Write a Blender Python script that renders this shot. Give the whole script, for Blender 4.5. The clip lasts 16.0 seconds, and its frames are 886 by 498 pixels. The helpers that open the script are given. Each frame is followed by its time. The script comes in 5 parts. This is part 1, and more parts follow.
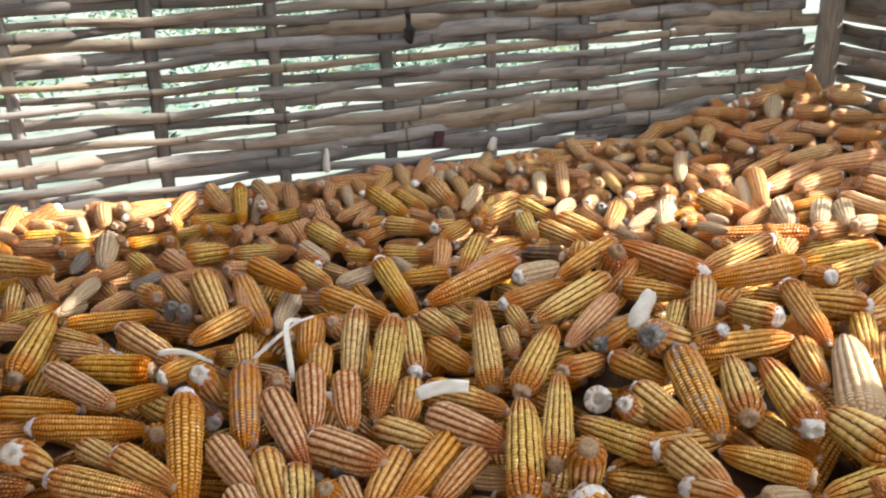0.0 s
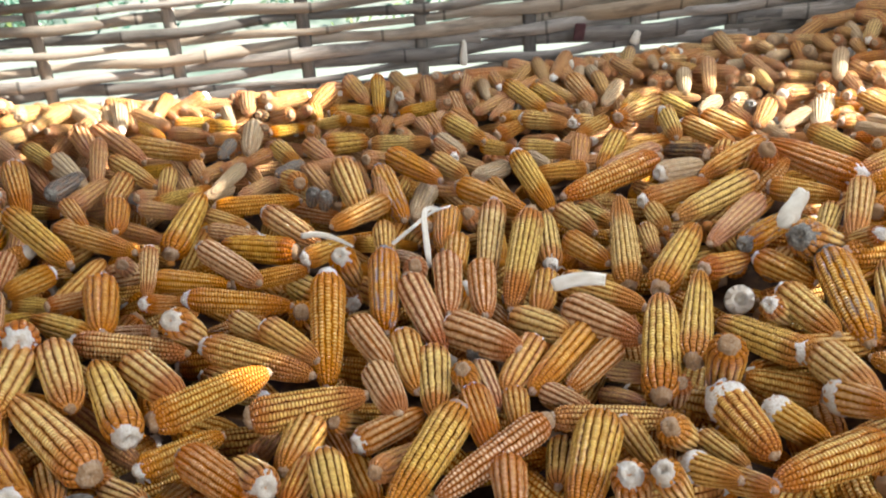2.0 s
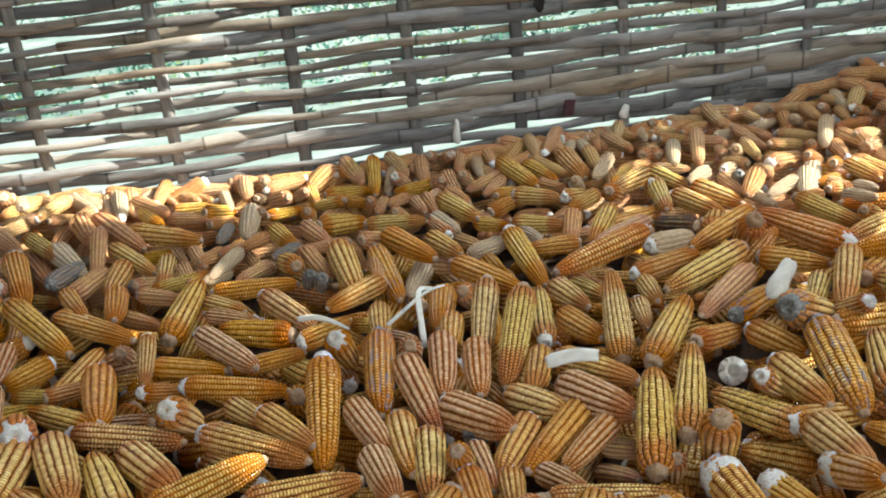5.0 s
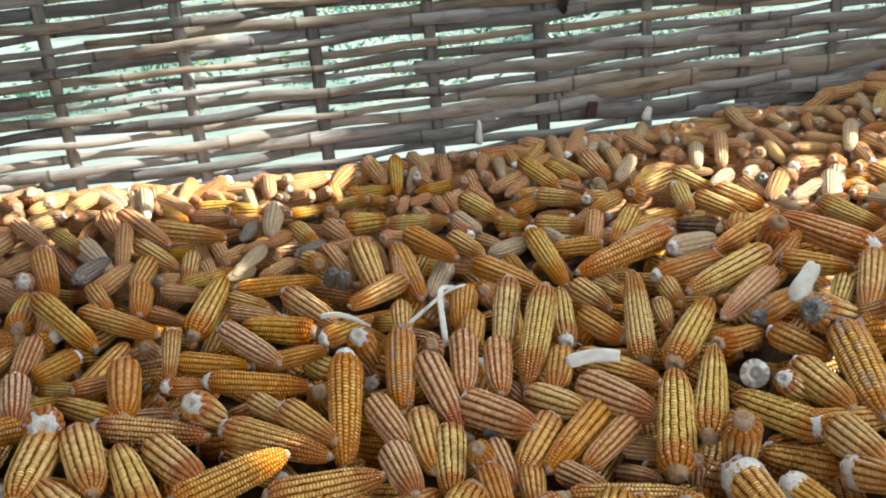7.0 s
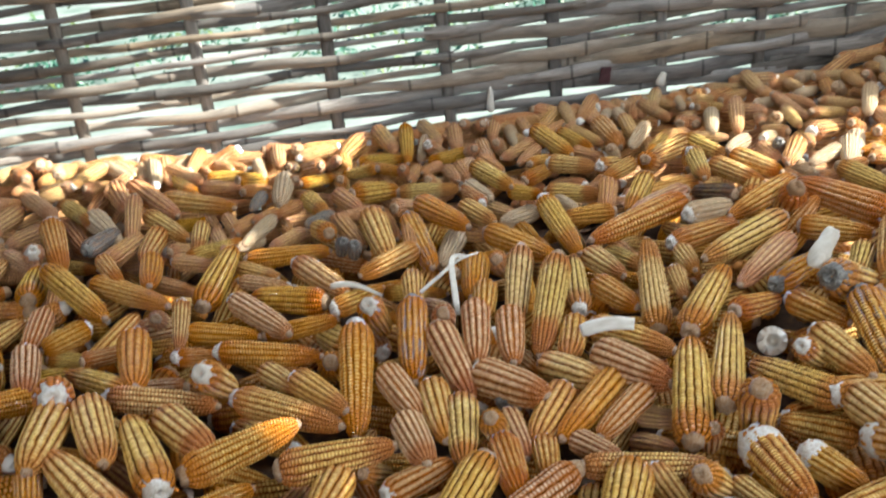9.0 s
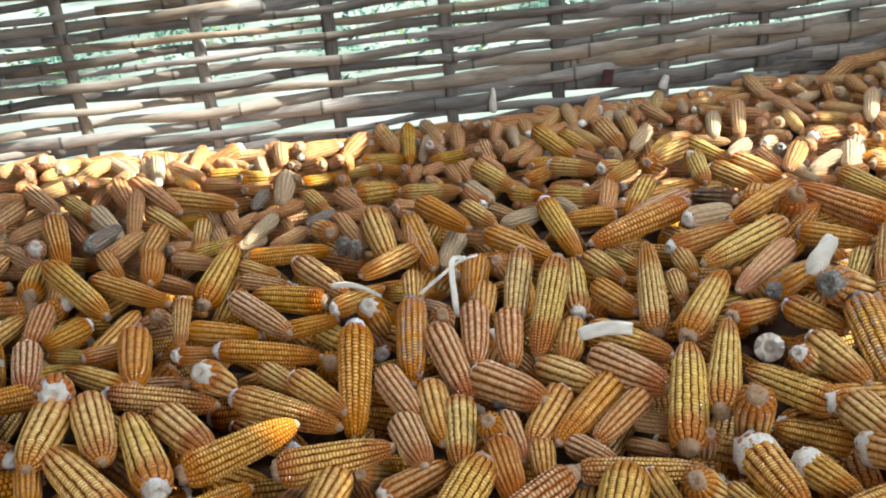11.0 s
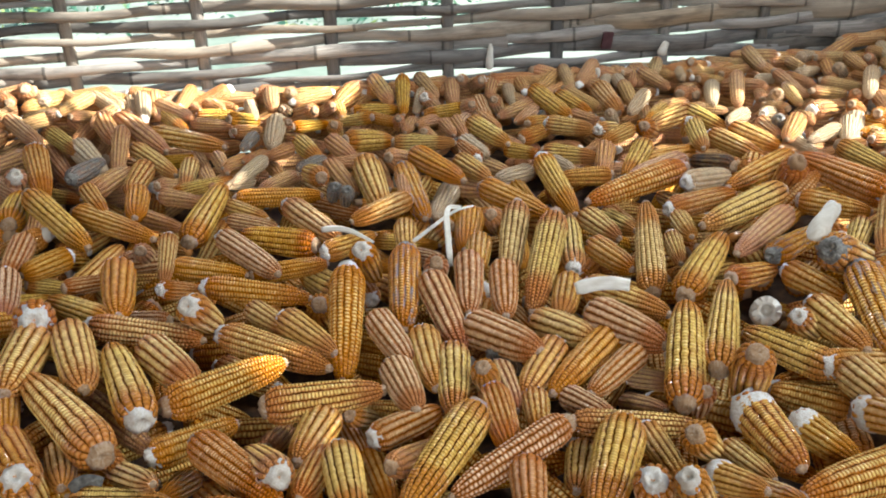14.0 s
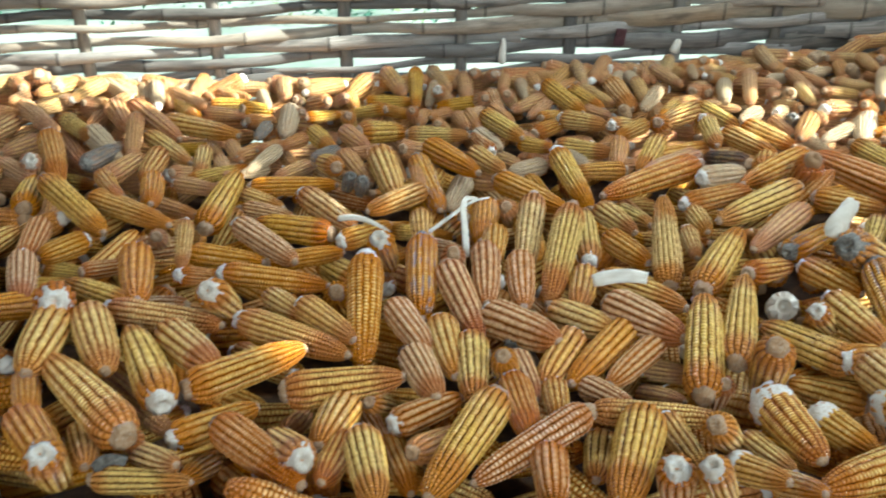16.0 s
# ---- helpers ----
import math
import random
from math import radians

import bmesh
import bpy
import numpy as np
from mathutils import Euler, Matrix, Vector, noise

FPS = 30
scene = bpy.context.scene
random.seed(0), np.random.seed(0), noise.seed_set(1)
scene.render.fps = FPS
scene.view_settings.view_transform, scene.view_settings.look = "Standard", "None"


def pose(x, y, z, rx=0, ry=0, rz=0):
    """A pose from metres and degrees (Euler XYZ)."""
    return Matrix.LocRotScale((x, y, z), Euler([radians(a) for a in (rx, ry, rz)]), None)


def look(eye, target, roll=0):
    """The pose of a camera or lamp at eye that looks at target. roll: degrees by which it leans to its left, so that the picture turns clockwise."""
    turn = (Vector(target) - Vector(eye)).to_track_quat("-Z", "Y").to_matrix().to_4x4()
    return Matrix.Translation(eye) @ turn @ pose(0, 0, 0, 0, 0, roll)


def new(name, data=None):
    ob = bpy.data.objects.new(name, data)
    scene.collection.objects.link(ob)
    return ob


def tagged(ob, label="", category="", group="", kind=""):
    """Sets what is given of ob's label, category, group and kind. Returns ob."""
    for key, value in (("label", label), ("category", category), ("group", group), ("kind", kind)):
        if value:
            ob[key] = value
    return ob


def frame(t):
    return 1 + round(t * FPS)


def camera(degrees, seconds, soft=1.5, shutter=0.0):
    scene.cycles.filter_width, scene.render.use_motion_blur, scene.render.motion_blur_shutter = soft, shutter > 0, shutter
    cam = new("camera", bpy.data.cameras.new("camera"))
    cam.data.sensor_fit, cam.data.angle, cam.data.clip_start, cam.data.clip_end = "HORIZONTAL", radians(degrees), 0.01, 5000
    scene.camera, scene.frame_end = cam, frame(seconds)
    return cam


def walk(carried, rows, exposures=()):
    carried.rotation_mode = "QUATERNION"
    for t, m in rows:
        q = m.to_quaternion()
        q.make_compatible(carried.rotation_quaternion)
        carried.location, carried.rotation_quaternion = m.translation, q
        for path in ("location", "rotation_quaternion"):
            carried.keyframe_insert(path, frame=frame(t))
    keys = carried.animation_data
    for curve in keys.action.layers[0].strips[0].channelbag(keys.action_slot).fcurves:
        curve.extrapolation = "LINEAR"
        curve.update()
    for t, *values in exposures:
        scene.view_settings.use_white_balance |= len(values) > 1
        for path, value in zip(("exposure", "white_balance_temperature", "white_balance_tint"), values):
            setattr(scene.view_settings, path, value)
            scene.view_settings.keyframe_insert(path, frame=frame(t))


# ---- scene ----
cam = camera(52.9, 16.0, soft=2.0, shutter=0.5)
PATH = [
    (0, (0.008, 0.001, 1.239), (-0.015, 1.854, 0.487), -1.7),
    (0.5, (0.006, 0.002, 1.233), (-0.098, 1.829, 0.428), -2.6),
    (1, (-0.01, 0.002, 1.219), (-0.216, 1.778, 0.323), -2.7),
    (1.5, (-0.017, 0.007, 1.206), (-0.292, 1.741, 0.247), -3.0),
    (2, (-0.009, -0.004, 1.221), (-0.315, 1.736, 0.285), -3.7),
    (2.5, (0.02, -0.011, 1.25), (-0.319, 1.767, 0.4), -5.7),
    (3, (0.032, -0.009, 1.26), (-0.318, 1.787, 0.452), -7.2),
    (3.5, (0.021, -0.005, 1.248), (-0.296, 1.801, 0.45), -6.4),
    (6, (0.01, -0.012, 1.239), (-0.315, 1.794, 0.445), -5.1),
    (6.5, (0.013, -0.011, 1.241), (-0.331, 1.792, 0.448), -5.6),
    (7, (0.007, -0.018, 1.239), (-0.352, 1.786, 0.452), -5.3),
    (7.5, (0.009, -0.018, 1.242), (-0.359, 1.786, 0.46), -5.5),
    (8, (0.008, -0.017, 1.238), (-0.358, 1.789, 0.462), -5.4),
    (8.5, (0.021, -0.012, 1.245), (-0.358, 1.786, 0.456), -6.4),
    (9, (0.005, -0.003, 1.227), (-0.382, 1.769, 0.384), -6.1),
    (9.2, (-0.002, -0.003, 1.221), (-0.394, 1.756, 0.352), -5.7),
    (11.3, (0.009, -0.005, 1.237), (-0.381, 1.769, 0.4), -5.3),
    (11.5, (-0.001, -0.012, 1.23), (-0.381, 1.768, 0.403), -4.9),
    (12, (0.0, -0.014, 1.232), (-0.366, 1.773, 0.412), -4.7),
    (12.5, (-0.003, -0.007, 1.228), (-0.361, 1.777, 0.398), -4.6),
    (13, (-0.011, -0.001, 1.213), (-0.358, 1.766, 0.344), -3.6),
    (13.5, (-0.025, 0.0, 1.202), (-0.351, 1.753, 0.296), -2.0),
    (14, (-0.026, 0.0, 1.198), (-0.358, 1.748, 0.284), -1.6),
    (14.5, (-0.022, -0.021, 1.215), (-0.393, 1.733, 0.329), -1.7),
    (15, (-0.02, 0.005, 1.204), (-0.332, 1.773, 0.323), -1.3),
    (15.5, (-0.035, 0.007, 1.197), (-0.29, 1.773, 0.294), -0.5),
    (16, (-0.051, -0.012, 1.19), (-0.379, 1.734, 0.272), -0.5),
]
walk(cam, [(t, look(eye, target, roll)) for t, eye, target, roll in PATH], exposures=[(0.0, 1.90, 6420, 13), (1.5, 2.03, 6580, 14), (2.0, 2.05, 6480, 11), (3.0, 1.80, 5930, 2), (7.0, 1.77, 5980, 5), (9.0, 1.87, 6030, 7), (12.5, 1.88, 6130, 7), (14.0, 1.97, 6130, 7), (16.0, 2.05, 5880, -3)])

# ---- light ----
SUN_ELEV, SUN_SIDE = 32.0, 9.0
WALL_TURN = 19.3                      # the long wall's direction on plan
W0 = Vector((-0.661, 2.015, 0.0))
ALONG = Vector((math.cos(radians(WALL_TURN)), math.sin(radians(WALL_TURN)), 0))
INWARD = Vector((math.sin(radians(WALL_TURN)), -math.cos(radians(WALL_TURN)), 0))
S_LEFT, S_RIGHT, Q_FRONT, ROOF = -2.3, 1.885, 3.5, 2.5
GROUND_Z, EAVE = -0.45, 1.75


def W(s, q, z):
    """Room coordinates: s along the long wall, q from it towards the open front, z up."""
    return W0 + ALONG * s + INWARD * q + Vector((0, 0, z))


SUN_WAY = ((ALONG * math.cos(radians(SUN_SIDE)) + INWARD * math.sin(radians(SUN_SIDE))) * math.cos(radians(SUN_ELEV)) + Vector((0, 0, math.sin(radians(SUN_ELEV))))).normalized()  # towards the sun
world = bpy.data.worlds.new("sky")
scene.world = world
world.use_nodes = True
wn = world.node_tree
sky = wn.nodes.new("ShaderNodeTexSky")
sky.sky_type, sky.sun_disc = "NISHITA", False
sky.sun_elevation, sky.sun_rotation = radians(SUN_ELEV), math.atan2(SUN_WAY.x, SUN_WAY.y)
wn.links.new(sky.outputs[0], wn.nodes["Background"].inputs[0])
wn.nodes["Background"].inputs[1].default_value = 0.05
sun_data = bpy.data.lights.new("sun", "SUN")
sun_data.energy, sun_data.angle, sun_data.color = 5.0, radians(0.6), (1.0, 0.93, 0.82)
sun = new("sun", sun_data)
sun.matrix_world = look(SUN_WAY * 20, (0, 0, 0))
day = bpy.data.lights.new("front_daylight", "AREA")
day.shape, day.size, day.size_y, day.energy, day.color = "RECTANGLE", 1.5, 0.40, 8.2, (1.0, 0.985, 0.96)
day_ob = new("front_daylight", day)
day_ob.matrix_world = look(W(-0.5, Q_FRONT - 0.05, 1.85), W(-0.4, 1.7, 0.55))
eave = bpy.data.lights.new("eave_daylight", "AREA")
eave.shape, eave.size, eave.size_y, eave.energy, eave.color = "RECTANGLE", 1.1, 0.20, 7.6, (0.97, 0.99, 1.0)
eave_ob = new("eave_daylight", eave)
eave_ob.matrix_world = look(W(0.85, 0.03, EAVE + 0.40), W(0.15, 1.5, 0.6))
# added lamp, stands in for sky light through the unseen strip in wall_east
side = bpy.data.lights.new("side_daylight", "AREA")
side.shape, side.size, side.size_y, side.energy, side.color = "RECTANGLE", 0.9, 0.22, 9.6, (0.97, 0.99, 1.0)
side_ob = new("side_daylight", side)
side_ob.matrix_world = look(W(S_RIGHT - 0.04, 2.56, 2.22), W(-0.3, 2.0, 0.6))


# ---- materials ----
def mat(name):
    m = bpy.data.materials.new(name)
    m.use_nodes = True
    t = m.node_tree
    return m, t, t.nodes["Principled BSDF"]


def nd(t, kind, **props):
    n = t.nodes.new(kind)
    for k, v in props.items():
        if k == "op":
            n.operation = v
        elif k == "blend":
            n.data_type, n.blend_type = "RGBA", v
    return n


def put(t, sock, v):
    if hasattr(v, "links") or hasattr(v, "is_linked"):
        t.links.new(v, sock)
    else:
        sock.default_value = v


def mathn(t, op, a, b=0.0, c=0.0):
    n = nd(t, "ShaderNodeMath", op=op)
    put(t, n.inputs[0], a), put(t, n.inputs[1], b), put(t, n.inputs[2], c)
    return n.outputs[0]


def mixc(t, f, a, b, blend="MIX"):
    n = nd(t, "ShaderNodeMix", blend=blend)
    put(t, n.inputs[0], f), put(t, n.inputs[6], a), put(t, n.inputs[7], b)
    return n.outputs[2]


def ramp(t, f, *stops):
    n = t.nodes.new("ShaderNodeValToRGB")
    e = n.color_ramp.elements
    while len(e) < len(stops):
        e.new(0.5)
    for el, (p, c) in zip(e, stops):
        el.position, el.color = p, (*c, 1) if len(c) == 3 else c
    put(t, n.inputs[0], f)
    return n.outputs[0]


def noisen(t, vec, scale, detail=3.0, rough=0.55):
    n = t.nodes.new("ShaderNodeTexNoise")
    put(t, n.inputs["Vector"], vec)
    n.inputs["Scale"].default_value, n.inputs["Detail"].default_value, n.inputs["Roughness"].default_value = scale, detail, rough
    return n.outputs[0]


def mapped(t, vec, scale=(1, 1, 1)):
    n = t.nodes.new("ShaderNodeMapping")
    put(t, n.inputs[0], vec)
    n.inputs["Scale"].default_value = scale
    return n.outputs[0]


def bump(t, b, height, strength, distance):
    n = t.nodes.new("ShaderNodeBump")
    n.inputs["Strength"].default_value, n.inputs["Distance"].default_value = strength, distance
    put(t, n.inputs["Height"], height)
    t.links.new(n.outputs[0], b.inputs["Normal"])


FLANKS = ((0.46, 0.112, 0.008), (0.53, 0.165, 0.008), (0.56, 0.195, 0.010), (0.46, 0.138, 0.022))
CROWNS = ((0.90, 0.53, 0.09), (0.94, 0.70, 0.20), (0.90, 0.64, 0.18), (0.90, 0.60, 0.26))
YELLOW = ((0.76, 0.46, 0.08), (0.84, 0.60, 0.16), (0.80, 0.55, 0.12), (0.84, 0.61, 0.24))
REDDISH = ((0.40, 0.092, 0.010), (0.46, 0.122, 0.012), (0.50, 0.155, 0.015), (0.41, 0.118, 0.028))
BLUSH = ((0.90, 0.58, 0.24), (0.93, 0.67, 0.34), (0.88, 0.60, 0.30), (0.90, 0.64, 0.40))


def kernel_material(name, joined, look_tint=None, cover=(0.55, 0.95), reach=(0.25, 0.6), flanks=FLANKS, crowns=CROWNS, bead_low=0.03, bead_free=0.35,
                    crown_reach=(0.19, 0.43), strength=(0.45, 0.8, 1.0), end_reach=(0.21, 0.39), groove_at=0.445):
    """Maize kernels: yellow crowns, deep orange flanks, chaff between the rows darkened with painted crease shade; u
    counts rows, v counts kernels.
    """
    m, t, b = mat(name)
    uv = t.nodes.new("ShaderNodeUVMap").outputs[0]
    sep = t.nodes.new("ShaderNodeSeparateXYZ")
    t.links.new(uv, sep.inputs[0])
    u, v = sep.outputs[0], sep.outputs[1]
    if joined:
        a = t.nodes.new("ShaderNodeAttribute")
        a.attribute_name = "tone"
        tone = a.outputs["Fac"]
    else:
        tone = t.nodes.new("ShaderNodeObjectInfo").outputs["Random"]
    tone2 = mathn(t, "FRACT", mathn(t, "MULTIPLY", tone, 7.31))
    tone3 = mathn(t, "FRACT", mathn(t, "MULTIPLY", tone, 23.7))
    row = mathn(t, "FLOOR", u)
    shift = mathn(t, "MULTIPLY", mathn(t, "MODULO", row, 2.0), 0.5)
    vv = mathn(t, "ADD", v, shift)
    waver = mathn(t, "MULTIPLY_ADD", noisen(t, mapped(t, uv, (0.8, 0.55, 1)), 1.0, 2.0), 0.44, -0.22)
    fu = mathn(t, "ABSOLUTE", mathn(t, "SUBTRACT", mathn(t, "FRACT", mathn(t, "ADD", u, waver)), 0.5))      # 0 crown, 0.5 groove
    fv = mathn(t, "ABSOLUTE", mathn(t, "SUBTRACT", mathn(t, "FRACT", vv), 0.5))
    # one random value a kernel
    cell = t.nodes.new("ShaderNodeCombineXYZ")
    put(t, cell.inputs[0], row), put(t, cell.inputs[1], mathn(t, "FLOOR", vv)), put(t, cell.inputs[2], mathn(t, "MULTIPLY", tone, 50.0))
    wn_ = t.nodes.new("ShaderNodeTexWhiteNoise")
    t.links.new(cell.outputs[0], wn_.inputs["Vector"])
    rnd = wn_.outputs["Value"]
    geo = t.nodes.new("ShaderNodeTexCoord")
    where = geo.outputs["Object"]
    patch = noisen(t, where, 14.0, 3.0)
    flank = ramp(t, tone, *zip((0.0, 0.35, 0.7, 1.0), flanks))
    crown = ramp(t, tone2, *zip((0.0, 0.45, 0.75, 1.0), crowns))
    bead = ramp(t, fv, (0.19, (1, 1, 1)), (0.43, (bead_low,) * 3))
    bead = mathn(t, "MULTIPLY_ADD", mathn(t, "SUBTRACT", 1.0, bead), mathn(t, "MULTIPLY", tone3, bead_free), bead)
    crownness = mathn(t, "MULTIPLY", ramp(t, fu, (crown_reach[0], (1, 1, 1)), (crown_reach[1], (0, 0, 0))), bead)
    crownness = mathn(t, "MULTIPLY", mathn(t, "MULTIPLY", crownness, ramp(t, tone3, *((f, (g,) * 3) for f, g in zip((0.0, 0.45, 0.8), strength)))), mathn(t, "MULTIPLY_ADD", rnd, 0.4, 0.75))
    # kernels near both ends of the ear are deeper orange
    ends = mathn(t, "ABSOLUTE", mathn(t, "MULTIPLY_ADD", v, 1 / 31.0, -0.5))
    ends = mathn(t, "ADD", ends, mathn(t, "MULTIPLY_ADD", patch, 0.3, -0.15))
    crownness = mathn(t, "MULTIPLY", crownness, ramp(t, ends, (end_reach[0], (1, 1, 1)), (end_reach[1], (0.15, 0.15, 0.15))))
    col = mixc(t, crownness, flank, crown)
    # chaff between the rows, darkened by crease shade in the colour, wider on some ears
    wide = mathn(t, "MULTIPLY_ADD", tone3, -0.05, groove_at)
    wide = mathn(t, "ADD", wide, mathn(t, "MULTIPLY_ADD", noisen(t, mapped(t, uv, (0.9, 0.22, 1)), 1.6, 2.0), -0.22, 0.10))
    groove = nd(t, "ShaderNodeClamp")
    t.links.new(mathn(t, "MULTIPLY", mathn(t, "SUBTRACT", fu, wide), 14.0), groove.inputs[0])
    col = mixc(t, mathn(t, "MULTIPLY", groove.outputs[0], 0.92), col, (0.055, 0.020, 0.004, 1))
    col = mixc(t, ramp(t, patch, (0.55, (0, 0, 0)), (0.78, (0.45, 0.45, 0.45))), col, (0.46, 0.17, 0.045, 1))   # dust
    bright = nd(t, "ShaderNodeHueSaturation")
    bright.inputs["Saturation"].default_value = 1.0
    put(t, bright.inputs["Value"], mathn(t, "MULTIPLY_ADD", rnd, 0.16, 0.92))
    put(t, bright.inputs["Saturation"], mathn(t, "MULTIPLY_ADD", tone3, -0.10, 1.05))
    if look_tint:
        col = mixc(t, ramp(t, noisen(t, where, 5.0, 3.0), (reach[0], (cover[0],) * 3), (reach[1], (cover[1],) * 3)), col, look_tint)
    t.links.new(col, bright.inputs["Color"])
    t.links.new(bright.outputs[0], b.inputs["Base Color"])
    put(t, b.inputs["Roughness"], mathn(t, "MULTIPLY_ADD", rnd, 0.16, 0.10))
    put(t, b.inputs["Specular IOR Level"], mathn(t, "MULTIPLY_ADD", groove.outputs[0], -0.75, 0.85))
    b.inputs["Subsurface Weight"].default_value = 0.0
    b.inputs["Coat Weight"].default_value = 0.0
    b.inputs["Coat Roughness"].default_value = 0.2
    round_ = mathn(t, "ADD", mathn(t, "MULTIPLY", mathn(t, "POWER", mathn(t, "MULTIPLY", fu, 2.0), 3.0), -1.0), mathn(t, "MULTIPLY", mathn(t, "POWER", mathn(t, "MULTIPLY", fv, 2.0), 2.5), -1.05))
    bump(t, b, mathn(t, "ADD", round_, mathn(t, "MULTIPLY", rnd, 0.35)), 1.0, 0.0021)
    return m


def fibre_material(name, c1, c2, c3, scale=60.0, rough=0.85, stretch=(1, 1, 1), bumpiness=0.4):
    m, t, b = mat(name)
    where = mapped(t, t.nodes.new("ShaderNodeTexCoord").outputs["Object"], stretch)
    n1, n2 = noisen(t, where, scale, 4.0, 0.6), noisen(t, where, scale * 0.12, 2.0)
    r = t.nodes.new("ShaderNodeObjectInfo").outputs["Random"]
    col = ramp(t, n1, (0.3, c1), (0.55, c2), (0.75, c3))
    col = mixc(t, ramp(t, n2, (0.4, (0, 0, 0)), (0.7, (0.6, 0.6, 0.6))), col, (*c1, 1))
    col = mixc(t, mathn(t, "MULTIPLY", r, 0.35), col, (*c1, 1))
    t.links.new(col, b.inputs["Base Color"])
    b.inputs["Roughness"].default_value = rough
    bump(t, b, n1, bumpiness, 0.002)
    return m


def bamboo_material(name, tint=1.0):
    """Weathered split bamboo: grey-brown with lengthwise fibre and darker blotches; u runs along the strip in metres."""
    m, t, b = mat(name)
    uv = t.nodes.new("ShaderNodeUVMap").outputs[0]
    r = t.nodes.new("ShaderNodeObjectInfo").outputs["Random"]
    off = t.nodes.new("ShaderNodeCombineXYZ")
    put(t, off.inputs[0], mathn(t, "MULTIPLY", r, 31.0)), put(t, off.inputs[1], mathn(t, "MULTIPLY", r, 17.0))
    add = t.nodes.new("ShaderNodeVectorMath")
    t.links.new(uv, add.inputs[0]), t.links.new(off.outputs[0], add.inputs[1])
    fibre = noisen(t, mapped(t, add.outputs[0], (9, 420, 1)), 1.0, 5.0, 0.7)
    blotch = noisen(t, mapped(t, add.outputs[0], (13, 60, 1)), 1.0, 3.0)
    age = noisen(t, mapped(t, add.outputs[0], (1.6, 5, 1)), 1.0, 2.0)
    k = tint
    col = ramp(t, fibre, (0.25, (0.14 * k, 0.102 * k, 0.068 * k)), (0.5, (0.30 * k, 0.235 * k, 0.16 * k)), (0.75, (0.47 * k, 0.39 * k, 0.285 * k)))
    col = mixc(t, ramp(t, blotch, (0.48, (0, 0, 0)), (0.70, (0.8, 0.8, 0.8))), col, (0.085 * k, 0.062 * k, 0.045 * k, 1))
    col = mixc(t, ramp(t, age, (0.4, (0, 0, 0)), (0.65, (0.5, 0.5, 0.5))), col, (0.32 * k, 0.295 * k, 0.25 * k, 1))
    hs = nd(t, "ShaderNodeHueSaturation")
    put(t, hs.inputs["Value"], mathn(t, "MULTIPLY_ADD", r, 0.8, 0.40))
    put(t, hs.inputs["Saturation"], mathn(t, "MULTIPLY_ADD", mathn(t, "FRACT", mathn(t, "MULTIPLY", r, 9.7)), 0.8, 0.25))
    t.links.new(col, hs.inputs["Color"])
    t.links.new(hs.outputs[0], b.inputs["Base Color"])
    put(t, b.inputs["Roughness"], ramp(t, blotch, (0.3, (0.45, 0.45, 0.45)), (0.7, (0.75, 0.75, 0.75))))
    bump(t, b, fibre, 0.35, 0.0015)
    return m


LOOKS = {
    0: ("maize_kernels", {}),
    # 1: pale cobs, and sunlit cobs with the sunlight put into the colour
    1: ("pale_and_sunlit_kernels", dict(look_tint=(0.62, 0.48, 0.31, 1))),
    2: ("mouldy_kernels", dict(look_tint=(0.22, 0.22, 0.21, 1))),
    3: ("rotten_dark_kernels", dict(look_tint=(0.045, 0.03, 0.022, 1))),
    # 4 and 8: pinkish tint, dust plus haze of the far cobs painted in
    4: ("dusty_hazed_kernels", dict(look_tint=(0.63, 0.34, 0.21, 1), cover=(0.18, 0.52))),
    5: ("part_mouldy_kernels", dict(look_tint=(0.24, 0.22, 0.20, 1), cover=(0.0, 0.8), reach=(0.52, 0.66))),
    6: ("yellow_striped_kernels", dict(crowns=YELLOW, bead_low=0.72, bead_free=0.9, crown_reach=(0.33, 0.46), strength=(0.85, 0.95, 1.0), end_reach=(0.24, 0.37), groove_at=0.405)),
    8: ("hazed_striped_kernels", dict(look_tint=(0.66, 0.40, 0.24, 1), cover=(0.18, 0.52), crowns=YELLOW, bead_low=0.72, bead_free=0.9, crown_reach=(0.33, 0.46), strength=(0.85, 0.95, 1.0), end_reach=(0.25, 0.38), groove_at=0.42)),
    7: ("reddish_beaded_kernels", dict(flanks=REDDISH, crowns=BLUSH, bead_low=0.05, bead_free=0.25, crown_reach=(0.15, 0.40), strength=(0.7, 0.85, 1.0), end_reach=(0.32, 0.48))),
}
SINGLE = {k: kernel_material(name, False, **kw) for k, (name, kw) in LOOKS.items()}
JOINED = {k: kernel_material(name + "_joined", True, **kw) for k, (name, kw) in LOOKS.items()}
M_PITH = fibre_material("cob_pith", (0.48, 0.40, 0.29), (0.82, 0.82, 0.80), (0.92, 0.93, 0.93), 14.0, 0.9, (3, 1, 1), 0.9)
M_STUB = fibre_material("weathered_cob_stub", (0.26, 0.14, 0.06), (0.42, 0.30, 0.19), (0.60, 0.52, 0.43), 9.0, 0.9)
M_HUSK = fibre_material("dry_husk", (0.60, 0.56, 0.47), (0.76, 0.74, 0.68), (0.84, 0.83, 0.79), 40.0, 0.7, (1, 6, 1))
M_MOULD = fibre_material("mouldy_grey_cob", (0.05, 0.045, 0.04), (0.16, 0.15, 0.13), (0.34, 0.34, 0.32), 150.0, 0.95)
